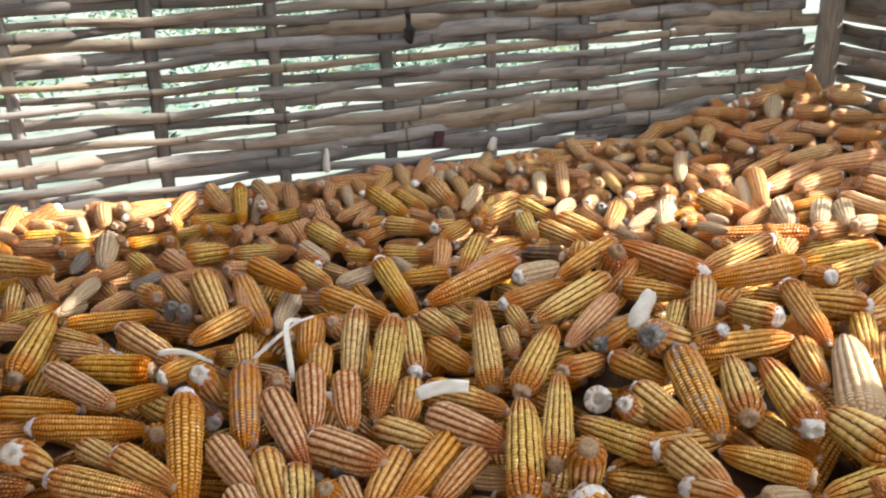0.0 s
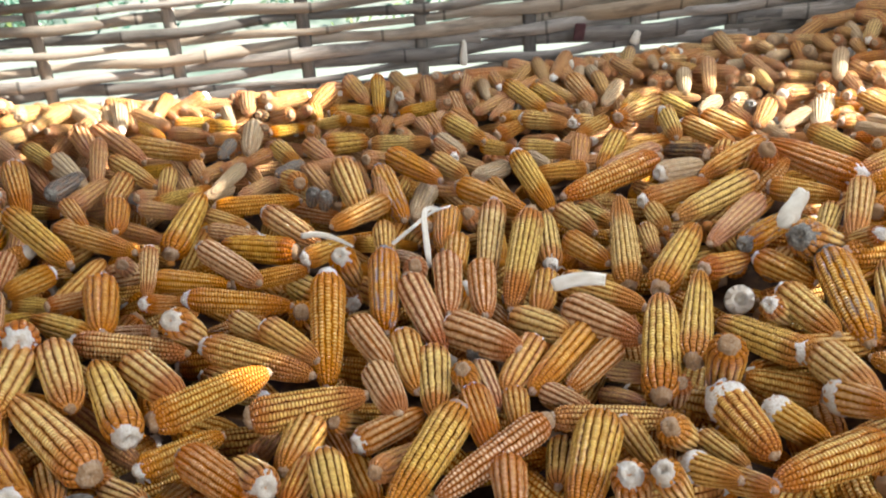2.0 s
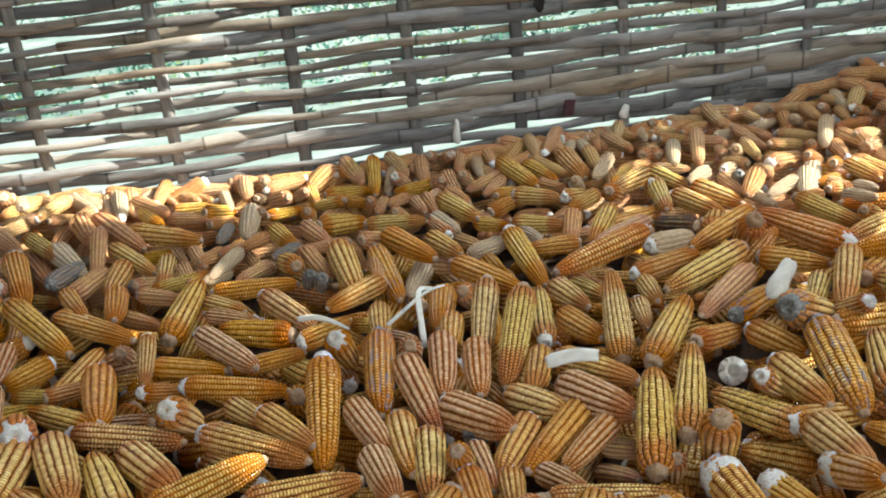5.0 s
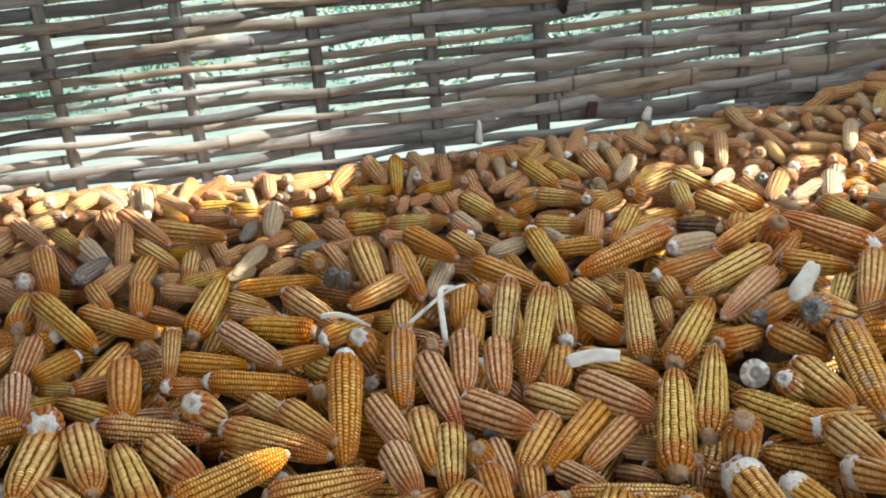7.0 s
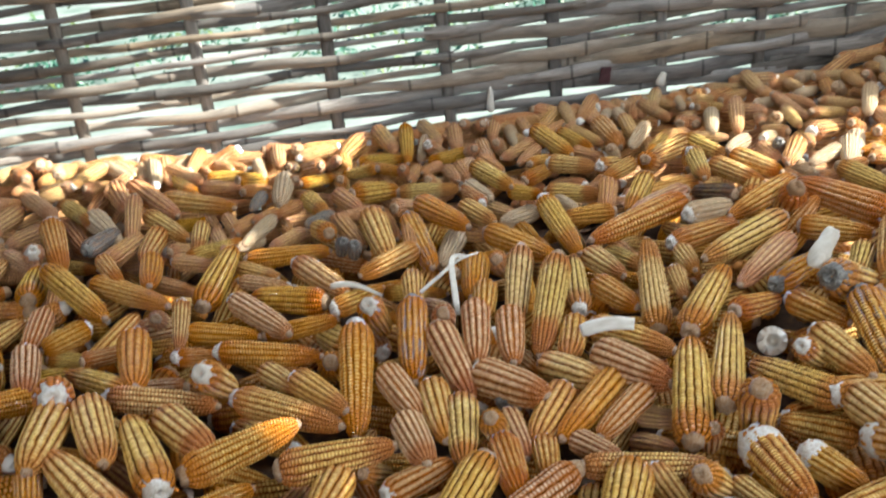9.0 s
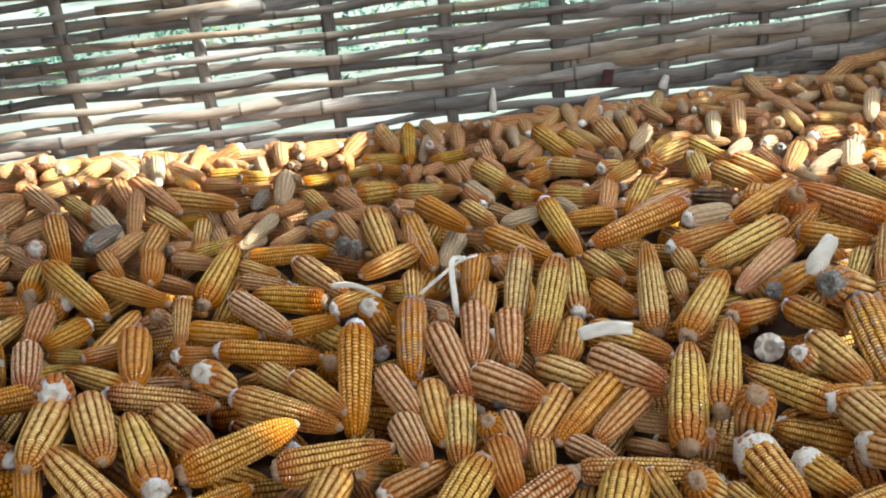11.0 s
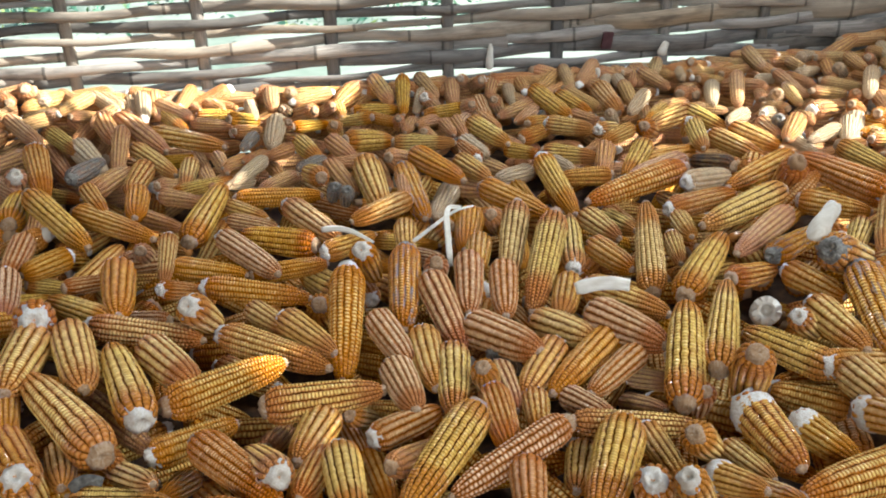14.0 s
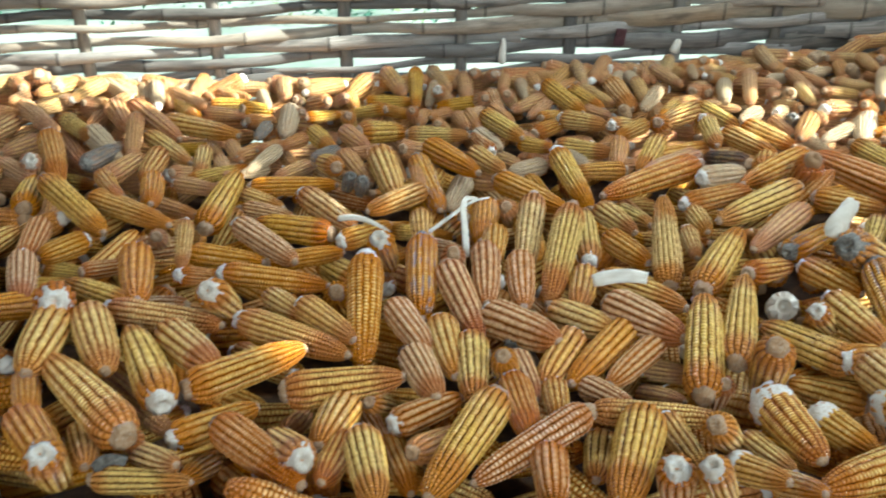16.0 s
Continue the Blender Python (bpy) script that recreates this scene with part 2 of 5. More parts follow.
M_MOULD_END = fibre_material("mouldy_cob_end", (0.06, 0.055, 0.05), (0.30, 0.29, 0.26), (0.62, 0.63, 0.60), 7.0, 0.95)
M_BAMBOO = bamboo_material("split_bamboo")
M_NODE = bamboo_material("bamboo_node_ring", 0.42)
M_POST = bamboo_material("bamboo_upright", 0.85)
M_TIMBER = fibre_material("grey_timber", (0.06, 0.045, 0.03), (0.12, 0.095, 0.07), (0.20, 0.165, 0.125), 30.0, 0.85, (6, 6, 0.5))
M_CLOTH = fibre_material("black_plastic", (0.008, 0.008, 0.009), (0.015, 0.015, 0.016), (0.03, 0.03, 0.03), 60.0, 0.45)
M_RUST = fibre_material("dark_purple_scrap", (0.05, 0.02, 0.025), (0.10, 0.04, 0.05), (0.16, 0.08, 0.09), 60.0, 0.7)
# dark brown for the fill, shade of the deep gaps put into the colour
M_GAP_DARK = fibre_material("gap_shade_brown", (0.03, 0.015, 0.008), (0.08, 0.04, 0.018), (0.2, 0.1, 0.04), 45.0, 0.95)
M_THATCH = fibre_material("palm_thatch", (0.06, 0.042, 0.025), (0.12, 0.09, 0.055), (0.20, 0.155, 0.10), 20.0, 0.95, (1, 8, 1))
M_SOIL = fibre_material("dry_yard_soil", (0.10, 0.17, 0.13), (0.38, 0.41, 0.36), (0.50, 0.52, 0.48), 1.1, 0.95)
M_FLOOR = fibre_material("floor_planks", (0.12, 0.09, 0.06), (0.2, 0.15, 0.1), (0.28, 0.22, 0.16), 12.0, 0.85)


def leaf_material():
    m, t, b = mat("yard_leaves")
    r = t.nodes.new("ShaderNodeNewGeometry").outputs["Random Per Island"]
    t.links.new(ramp(t, r, (0.0, (0.05, 0.14, 0.09)), (0.6, (0.08, 0.20, 0.14)), (1.0, (0.18, 0.24, 0.07))), b.inputs["Base Color"])
    b.inputs["Roughness"].default_value = 0.45
    return m


M_LEAF = leaf_material()


# ---- mesh helpers ----
def mesh_from(name, verts, faces, materials, uvs=None, mats=None, smooth=True, tone=None):
    me = bpy.data.meshes.new(name)
    me.from_pydata([tuple(v) for v in verts], [], [tuple(f) for f in faces])
    for m in materials:
        me.materials.append(m)
    if uvs is not None:
        me.uv_layers.new(name="UVMap").data.foreach_set("uv", np.asarray(uvs, dtype=np.float32).ravel())
    if mats is not None:
        me.polygons.foreach_set("material_index", np.asarray(mats, dtype=np.int32))
    if smooth:
        me.polygons.foreach_set("use_smooth", np.ones(len(me.polygons), dtype=bool))
    if tone is not None:
        me.attributes.new("tone", "FLOAT", "POINT").data.foreach_set("value", np.asarray(tone, dtype=np.float32))
    me.update()
    return me


def child(name, me, parent, label=""):
    ob = new(name, me)
    ob.parent = parent
    return tagged(ob, label)


def box_mesh(name, corners_min, corners_max, material, bevel=0.0):
    bm = bmesh.new()
    bmesh.ops.create_cube(bm, size=1.0)
    lo, hi = Vector(corners_min), Vector(corners_max)
    for v in bm.verts:
        v.co = Vector([lo[i] + (v.co[i] + 0.5) * (hi[i] - lo[i]) for i in range(3)])
    if bevel:
        bmesh.ops.bevel(bm, geom=bm.edges[:], offset=bevel, segments=2, affect="EDGES")
    me = bpy.data.meshes.new(name)
    bm.to_mesh(me)
    bm.free()
    me.materials.append(material)
    return me


ROOM = Matrix.Translation(W0) @ Matrix.Rotation(radians(WALL_TURN), 4, "Z")   # local x = s, local y = -q


def tube(name, rings, material, sides=10, closed=True):
    """A round member through rings of (centre, radius)."""
    verts, faces, uvs = [], [], []
    up = (Vector(rings[-1][0]) - Vector(rings[0][0])).normalized()
    a = up.orthogonal().normalized()
    b2 = up.cross(a)
    for c, r in rings:
        for k in range(sides):
            w = 2 * math.pi * k / sides
            verts.append(Vector(c) + (a * math.cos(w) + b2 * math.sin(w)) * r)
    dist = [0.0]
    for (c0, _), (c1, _) in zip(rings, rings[1:]):
        dist.append(dist[-1] + (Vector(c1) - Vector(c0)).length)
    for i in range(len(rings) - 1):
        for k in range(sides):
            k2 = (k + 1) % sides
            faces.append((i * sides + k, i * sides + k2, (i + 1) * sides + k2, (i + 1) * sides + k))
            uvs += [(dist[i], 0.03 * k), (dist[i], 0.03 * (k + 1)), (dist[i + 1], 0.03 * (k + 1)), (dist[i + 1], 0.03 * k)]
    if closed:
        faces += [tuple(range(sides))[::-1], tuple(range((len(rings) - 1) * sides, len(rings) * sides))]
        uvs += [(0, 0)] * (2 * sides)
    return mesh_from(name, verts, faces, [material], uvs)


# ---- structure ----
rng = random.Random(11)
ground_me = box_mesh("ground", (-160, -160, GROUND_Z - 0.4), (160, 160, GROUND_Z), M_SOIL)
tagged(new("ground", ground_me), "pale sunlit dry earth yard outside the crib", "ground", kind="structure")
floor_ob = new("floor", box_mesh("floor", (S_LEFT - 0.1, -Q_FRONT - 0.1, -0.06), (S_RIGHT + 0.1, 0.1, 0.0), M_FLOOR))
floor_ob.matrix_world = ROOM
tagged(floor_ob, "worn brown plank floor under the maize heap", "floor", kind="structure")


def strip(name, p0, p1, height, wave, material, seed, side, parent, kind_s="slat"):
    """One split-bamboo strip from p0 to p1 (room coordinates along a wall), woven in and out with wave(s)."""
    r = random.Random(seed)
    n = max(4, int(abs(p1[0] - p0[0]) / 0.035))
    verts, faces, uvs, picks = [], [], [], []
    ph = [r.uniform(0, 6.28) for _ in range(4)]
    next_node = r.uniform(0.05, 0.4)
    nodes = []
    while next_node < abs(p1[0] - p0[0]):
        nodes.append(next_node)
        next_node += r.uniform(0.28, 0.42)
    thick = r.uniform(0.004, 0.006)
    prof = [(-0.5, 0.1), (-0.45, 0.75), (0.0, 1.0), (0.45, 0.75), (0.5, 0.1), (0.46, -0.4), (-0.46, -0.4)]
    m = len(prof)
    length = abs(p1[0] - p0[0])
    stops = sorted({i / n for i in range(n + 1)} | {g / length + e for g in nodes for e in (-0.0035 / length, 0.0035 / length) if 0 < g / length + e < 1})
    n = len(stops) - 1
    for i, f in enumerate(stops):
        s = p0[0] + (p1[0] - p0[0]) * f
        z = p0[1] + (p1[1] - p0[1]) * f + 0.003 * math.sin(3.1 * s + ph[0]) + 0.0028 * math.sin(10.5 * s + ph[1]) + 0.0016 * math.sin(23 * s + ph[2])
        h = (height(s) if callable(height) else height) * (1 + 0.09 * math.sin(2.2 * s + ph[2]) + 0.12 * math.sin(8.3 * s + ph[3]) + 0.05 * math.sin(27 * s + ph[0]))
        swell = max([0.0] + [1 - abs(f * length - g) / 0.02 for g in nodes])
        h *= 1 + 0.07 * swell
        w = wave(s)
        tilt = 0.10 * math.sin(1.7 * s + ph[1])
        for dz, dq in prof:
            verts.append((s, w + side * (dq * thick * (1 + 0.6 * swell)) + tilt * dz * h, z + dz * h))
    for i in range(n):
        for k in range(m):
            k2 = (k + 1) % m
            faces.append((i * m + k, (i + 1) * m + k, (i + 1) * m + k2, i * m + k2))
            a0, a1 = length * stops[i], length * stops[i + 1]
            picks.append(1 if stops[i + 1] - stops[i] < 0.0085 / length and any(abs(0.5 * (stops[i] + stops[i + 1]) * length - g) < 0.002 for g in nodes) else 0)
            v0, v1 = 0.012 * k, 0.012 * (k + 1)
            uvs += [(a0, v0), (a1, v0), (a1, v1), (a0, v1)]
    faces += [tuple(range(m)), tuple(range(n * m, (n + 1) * m))[::-1]]
    uvs += [(0, 0)] * (2 * m)
    return child(kind_s, mesh_from(kind_s, verts, faces, [material, M_NODE], uvs, picks + [0, 0]), parent)


def woven_wall(name, frame_m, s_from, s_to, z_from, z_to, posts, label, seed, pitch, height, holes=(), phase=0):
    """A wall of strips woven round uprights. frame_m maps (s, depth, z) to the world; depth grows outwards."""
    r = random.Random(seed)
    wall = new(name)
    wall.matrix_world = frame_m
    tagged(wall, label, "wall", kind="structure")
    for k, ps in enumerate(posts):
        lean = r.uniform(-0.006, 0.006)
        z0, z1 = z_from, z_to
        w = r.uniform(0.028, 0.034)
        verts, faces, uvs = [], [], []
        nseg = 26
        prof = [(-0.5, 0.0), (-0.3, 0.8), (0.0, 1.0), (0.3, 0.8), (0.5, 0.0), (0.3, -0.7), (-0.3, -0.7)]
        for i in range(nseg + 1):
            f = i / nseg
            z = z0 + (z1 - z0) * f
            for dx, dq in prof:
                verts.append((ps + lean * (f - 0.3) * 2 + 0.002 * math.sin(7 * z + k) + dx * w, -dq * 0.0055, z))
        m = len(prof)
        for i in range(nseg):
            for j in range(m):
                j2 = (j + 1) % m
                faces.append((i * m + j, i * m + j2, (i + 1) * m + j2, (i + 1) * m + j))
                a0, a1 = (z1 - z0) * i / nseg, (z1 - z0) * (i + 1) / nseg
                uvs += [(a0, 0.01 * j), (a0, 0.01 * (j + 1)), (a1, 0.01 * (j + 1)), (a1, 0.01 * j)]
        faces += [tuple(range(m))[::-1], tuple(range(nseg * m, (nseg + 1) * m))]
        uvs += [(0, 0)] * (2 * m)
        child("upright", mesh_from("upright", verts, faces, [M_POST], uvs), wall)
    mids = sorted(posts)

    def wave_for(par):
        def wave(s):
            # in front of one upright, behind the next
            if s <= mids[0]:
                k, f = -1, 1 - min(1, (mids[0] - s) / 0.3)
            elif s >= mids[-1]:
                k, f = len(mids) - 1, min(1, (s - mids[-1]) / 0.3)
            else:
                k = max(i for i, p in enumerate(mids) if p <= s)
                f = (s - mids[k]) / (mids[min(k + 1, len(mids) - 1)] - mids[k] + 1e-6)
            return 0.012 * math.cos(math.pi * (k + f)) * (1 if par else -1)
        return wave

    row, z = 0, z_from + 0.02
    while z < z_to - 0.02:
        spans, s = [], s_from
        for a, b2 in sorted((h[0], h[1]) for h in holes if h[2] <= z <= h[3]):
            if a > s:
                spans.append((s, a))
            s = max(s, b2)
        if s < s_to:
            spans.append((s, s_to))
        z_next = z + (pitch(z) if callable(pitch) else pitch) * r.uniform(0.90, 1.10)
        for a, b2 in spans:
            s = a
            while s < b2 - 0.02:
                e = min(b2, s + r.uniform(1.1, 2.4))
                if b2 - e < 0.35:
                    e = b2
                fac = r.choice((r.uniform(0.62, 0.85), r.uniform(0.85, 1.22), r.uniform(0.9, 1.15)))
                h = (lambda q, z=z, fac=fac: height(q, z) * fac) if callable(height) else height * r.uniform(0.86, 1.12)
                dz0, dz1 = r.uniform(-0.005, 0.005), r.uniform(-0.005, 0.005)
                strip("slat", (max(a, s - 0.10), z + dz0), (e, z + dz1), h, wave_for((row + phase) % 2), M_BAMBOO, r.random(), -1, wall)
                s = e
        row, z = row + 1, z_next
    return wall


POSTS = [-2.07, -1.77, -1.47, -1.18, -0.89, -0.592, -0.298, 0.0, 0.277, 0.547, 0.823, 1.088, 1.335, 1.59]
def slat_height(s, z):
    """Strips stand wider apart at the shady end of the long wall."""
    if z > 1.25:
        return 0.046
    f = min(1.0, max(0.0, (s + 0.1) / 0.7))
    if z < 0.72:
        return 0.0228 + 0.0145 * min(1.0, max(0.0, (s - 0.1) / 0.5))
    return 0.0228 + 0.0085 * f


back = woven_wall("wall_north", ROOM, S_LEFT, 1.85, 0.05, EAVE, POSTS, "woven split-bamboo wall, weathered grey-brown, daylight in its gaps", 5,
                  lambda z: 0.0275 if z < 1.25 else 0.032, slat_height, [(1.79, 1.86, 0.80, 0.83), (1.78, 1.86, 0.88, 1.02)])

# the side wall on the sunny side, with unseen gaps added to shape the shafts of sun: (from the corner, to, low, high)
HOLES = []


def sun_gap(s, q, z, wide, high):
    """Adds an unseen gap in the side wall so that the sun reaches the heap at (s, q, z)."""
    rise = (S_RIGHT - s) / math.cos(radians(SUN_SIDE)) * math.tan(radians(SUN_ELEV))
    q += (S_RIGHT - s) * math.tan(radians(SUN_SIDE))
    HOLES.append((q - wide / 2, q + wide / 2, z + rise - high / 2, z + rise + high / 2))


sun_gap(-0.40, 0.09, 0.63, 0.34, 0.62)
sun_gap(1.04, 0.53, 0.62, 0.33, 0.36)
sun_gap(1.26, 0.79, 0.62, 0.29, 0.38)
sun_gap(1.00, 0.965, 0.61, 0.10, 0.15)
sun_gap(0.84, 1.25, 0.62, 0.13, 0.13)
sun_gap(0.76, 1.33, 0.62, 0.06, 0.09)
sun_gap(-0.19, 1.21, 0.61, 0.07, 0.08)
sun_gap(-0.25, 1.325, 0.61, 0.07, 0.08)
sun_gap(-0.24, 0.61, 0.59, 0.07, 0.08)
HOLES.append((1.80, 3.32, 2.0, 2.45))     # open strip under the eave, unseen, added for side_daylight
EAST = ROOM @ Matrix.Translation((S_RIGHT + 0.02, 0, 0)) @ Matrix.Rotation(radians(-90), 4, "Z")
east = woven_wall("wall_east", EAST, -0.03, Q_FRONT, 0.05, ROOF, [0.30 + 0.28 * k for k in range(11)],
                  "woven split-bamboo side wall with added gaps that shape the sun patches", 8, 0.030, lambda q, z: 0.0315 if z < 0.88 else 0.053, HOLES, 1)
west = new("wall_west", box_mesh("wall_west", (S_LEFT - 0.05, -Q_FRONT, 0), (S_LEFT, 0, ROOF), M_TIMBER))
west.matrix_world = ROOM
tagged(west, "grey timber side wall of the crib", "wall", kind="structure")
# unseen wall behind the camera, added to hold back fill light from the front
front = new("wall_front", box_mesh("wall_front", (S_LEFT, -Q_FRONT - 0.05, 0), (S_RIGHT, -Q_FRONT, 1.58), M_TIMBER))
front.matrix_world = ROOM
tagged(front, "added unseen grey timber front wall that cuts fill light below the open strip", "wall", kind="structure")
roof = new("ceiling", box_mesh("ceiling", (S_LEFT - 0.4, -Q_FRONT - 0.3, ROOF + 0.02), (S_RIGHT + 0.1, 0.4, ROOF + 0.14), M_THATCH))
roof.matrix_world = ROOM
tagged(roof, "dry palm thatch roof", "ceiling", kind="structure")

# unseen overhang, added to keep direct sun out of the open strip
sun_block = new("eave", box_mesh("eave", (S_RIGHT + 0.1, -Q_FRONT - 0.3, ROOF + 0.02), (S_RIGHT + 1.0, -1.78, ROOF + 0.12), M_THATCH))
sun_block.matrix_world = ROOM
tagged(sun_block, "added unseen thatch overhang that blocks the sun from the open strip", "eave", kind="structure")

# corner post: a round bamboo culm with nodes
cr = []
for i in range(60):
    z = 0.03 + (ROOF - 0.03) * i / 59
    nodez = abs(((z - 0.14) % 0.36) - 0.18)
    cr.append(((S_RIGHT - 0.035, -0.035, z), 0.034 + (0.003 if nodez < 0.02 else 0.0)))
corner = new("corner_post", tube("corner_post", cr, M_POST, 16))
corner.matrix_world = ROOM
tagged(corner, "thick round bamboo corner post between two woven walls", "post", kind="structure")


# ---- the heap ----
def heap_z(x, y):
    """Height of the top of the heap."""
    g = lambda a, b2, r: math.exp(-((x - a) ** 2 + (y - b2) ** 2) / (r * r))
    return 0.588 + 0.055 * g(0.38, 1.25, 0.35) + 0.045 * g(-0.72, 0.72, 0.28) + 0.14 * g(1.25, 2.45, 0.55) + 0.05 * g(-1.40, 1.75, 0.35) + 0.05 * g(0.1, 0.3, 0.5)


def cob_shape(rows, kern, fine, taper, seed, bare_butt=0.0):
    """A maize ear of unit length (x from 0 at the butt to 1) and unit radius: kernels in rows, each with its own crown.
    Returns vertices, faces, and u (rows), v (kernels) for each corner."""
    r = random.Random(seed)
    per, along = (3, 2) if fine else (2, 0)
    na = rows * per
    nr = kern * along if fine else 12
    twist = r.uniform(-0.25, 0.25)
    bend = r.uniform(-0.05, 0.05)
    wob = [r.uniform(0, 6.28) for _ in range(3)]
    verts, faces, uvs = [], [], []
    for i in range(nr + 1):
        f = i / nr
        x = 0.03 + 0.94 * f
        env = 1 - taper * f ** 1.6
        if f < 0.16:
            env *= 0.40 + 0.60 * math.sqrt(max(0.0, 1 - ((0.16 - f) / 0.16) ** 2))
        if f > 0.66:
            env *= 0.30 + 0.70 * math.sqrt(max(0.0, 1 - ((f - 0.66) / 0.345) ** 2.4))
        for j in range(na):
            row, sub = divmod(j, per)
            ang = 2 * math.pi * j / na + twist * f
            rad = env * (0.91 if sub == 0 else 1.0)
            if fine:
                joint = (i + row) % 2 == 0
                rad *= 0.965 if joint and sub else 1.0
                rad *= 1 + 0.018 * math.sin(row * 2.3 + wob[0]) + 0.012 * math.sin(9 * f + row + wob[1])
            verts.append((x, rad * math.cos(ang) + bend * 4 * f * (1 - f), rad * math.sin(ang)))
    for i in range(nr):
        for j in range(na):
            j2 = (j + 1) % na
            faces.append((i * na + j, i * na + j2, (i + 1) * na + j2, (i + 1) * na + j))
            u0, u1 = j / per, (j + 1) / per
            v0, v1 = kern * i / nr, kern * (i + 1) / nr
            uvs += [(u0, v0), (u1, v0), (u1, v1), (u0, v1)]
    faces += [tuple(range(na))[::-1], tuple(range(nr * na, (nr + 1) * na))]
    uvs += [(0.5, 0.5)] * (2 * na)
    return np.array(verts), faces, np.array(uvs)


def plug_shape(kind, seed):
    """The bare pith: at the butt a rough broken stub, at the tip a blunt nub (unit radius, same axis as the ear)."""
    r = random.Random(seed)
    sides = 16
    if kind == "butt":
        prof = [(0.11, 0.50), (0.05, 0.56), (0.018, 0.53), (-0.006, 0.43), (-0.016, 0.28), (0.004, 0.10)]
    elif kind == "ragged_butt":
        prof = [(0.15, 0.60), (0.085, 0.74), (0.042, 0.64), (0.010, 0.54), (-0.014, 0.44), (-0.016, 0.30), (0.014, 0.16), (0.03, 0.05)]
    elif kind == "peeled_butt":
        prof = [(0.30, 0.86), (0.24, 1.02), (0.16, 1.00), (0.09, 0.90), (0.04, 0.72), (0.005, 0.54), (-0.014, 0.32), (0.01, 0.10)]
    elif kind == "nub":
        prof = [(0.95, 0.30), (0.978, 0.25), (0.992, 0.17), (0.998, 0.07)]
    else:
        prof = [(0.90, 0.50), (0.965, 0.42), (0.99, 0.34), (1.01, 0.24), (1.02, 0.10)]
    verts, faces = [], []
    for x, rad in prof:
        for k in range(sides):
            a = 2 * math.pi * k / sides
            q = 1 + r.uniform(-0.15, 0.15) * (1.5 if 0.65 < rad < 0.85 else 0.5 if rad > 0.85 else 1.0)
            verts.append((x + r.uniform(-0.013, 0.013), rad * q * math.cos(a), rad * q * math.sin(a)))
    for i in range(len(prof) - 1):
        for k in range(sides):
            k2 = (k + 1) % sides
            f = (i * sides + k, i * sides + k2, (i + 1) * sides + k2, (i + 1) * sides + k)
            faces.append(f[::-1] if "butt" in kind else f)
    last = tuple(range((len(prof) - 1) * sides, len(prof) * sides))
    faces.append(last[::-1] if "butt" in kind else last)
    return np.array(verts), faces


FINE = []
for k in range(8):
    v, f, uv = cob_shape((12, 14, 13, 12, 14, 16, 12, 14)[k], (30, 34, 32, 34, 30, 36, 28, 32)[k], True, (0.30, 0.22, 0.34, 0.26, 0.18, 0.30, 0.24, 0.38)[k], 40 + k)
    FINE.append((mesh_from("corn_cob", v, f, [SINGLE[0]], uv), mesh_from("butt", *plug_shape("butt", 60 + k), [M_STUB]), mesh_from("tip", *plug_shape("tip", 80 + k), [M_PITH])))
RAGGED = [mesh_from("butt", *plug_shape("ragged_butt", 100 + k), [M_PITH]) for k in range(5)]
PEELED = [mesh_from("butt", *plug_shape("peeled_butt", 130 + k), [M_PITH]) for k in range(3)]
MOULDY_END = mesh_from("butt", *plug_shape("ragged_butt", 120), [M_MOULD_END])
NUBS = [mesh_from("tip", *plug_shape("nub", 90 + k), [M_STUB]) for k in range(4)]
COARSE = [cob_shape(12 + 2 * (k % 2), 28, False, 0.2 + 0.05 * k, 140 + k) for k in range(4)]
COARSE_PLUG = [(plug_shape("butt", 160 + k), plug_shape("tip", 170 + k)) for k in range(4)]

COB_LABELS = ("dried orange maize cob lying on the heap", "dried yellow-orange maize cob on the heap", "short dried maize cob on the heap", "long dried maize cob on the heap")
placed_at = []


def ear_matrix(x, y, z, yaw, pitch, length, width, roll):
    """Middle of the ear, its heading (butt to tip) and rise in degrees, its length and width in metres."""
    turn = Matrix.Rotation(radians(yaw), 4, "Z") @ Matrix.Rotation(radians(-pitch), 4, "Y") @ Matrix.Rotation(radians(roll), 4, "X")
    return Matrix.Translation((x, y, z)) @ turn @ Matrix.Translation((-length / 2, 0, 0)) @ Matrix.Diagonal((length, width / 2, width / 2, 1))


cob_count, TINTED, far_cobs = 0, {}, []
FAR = 1.97      # cobs further than this from the open side are joined into the heap


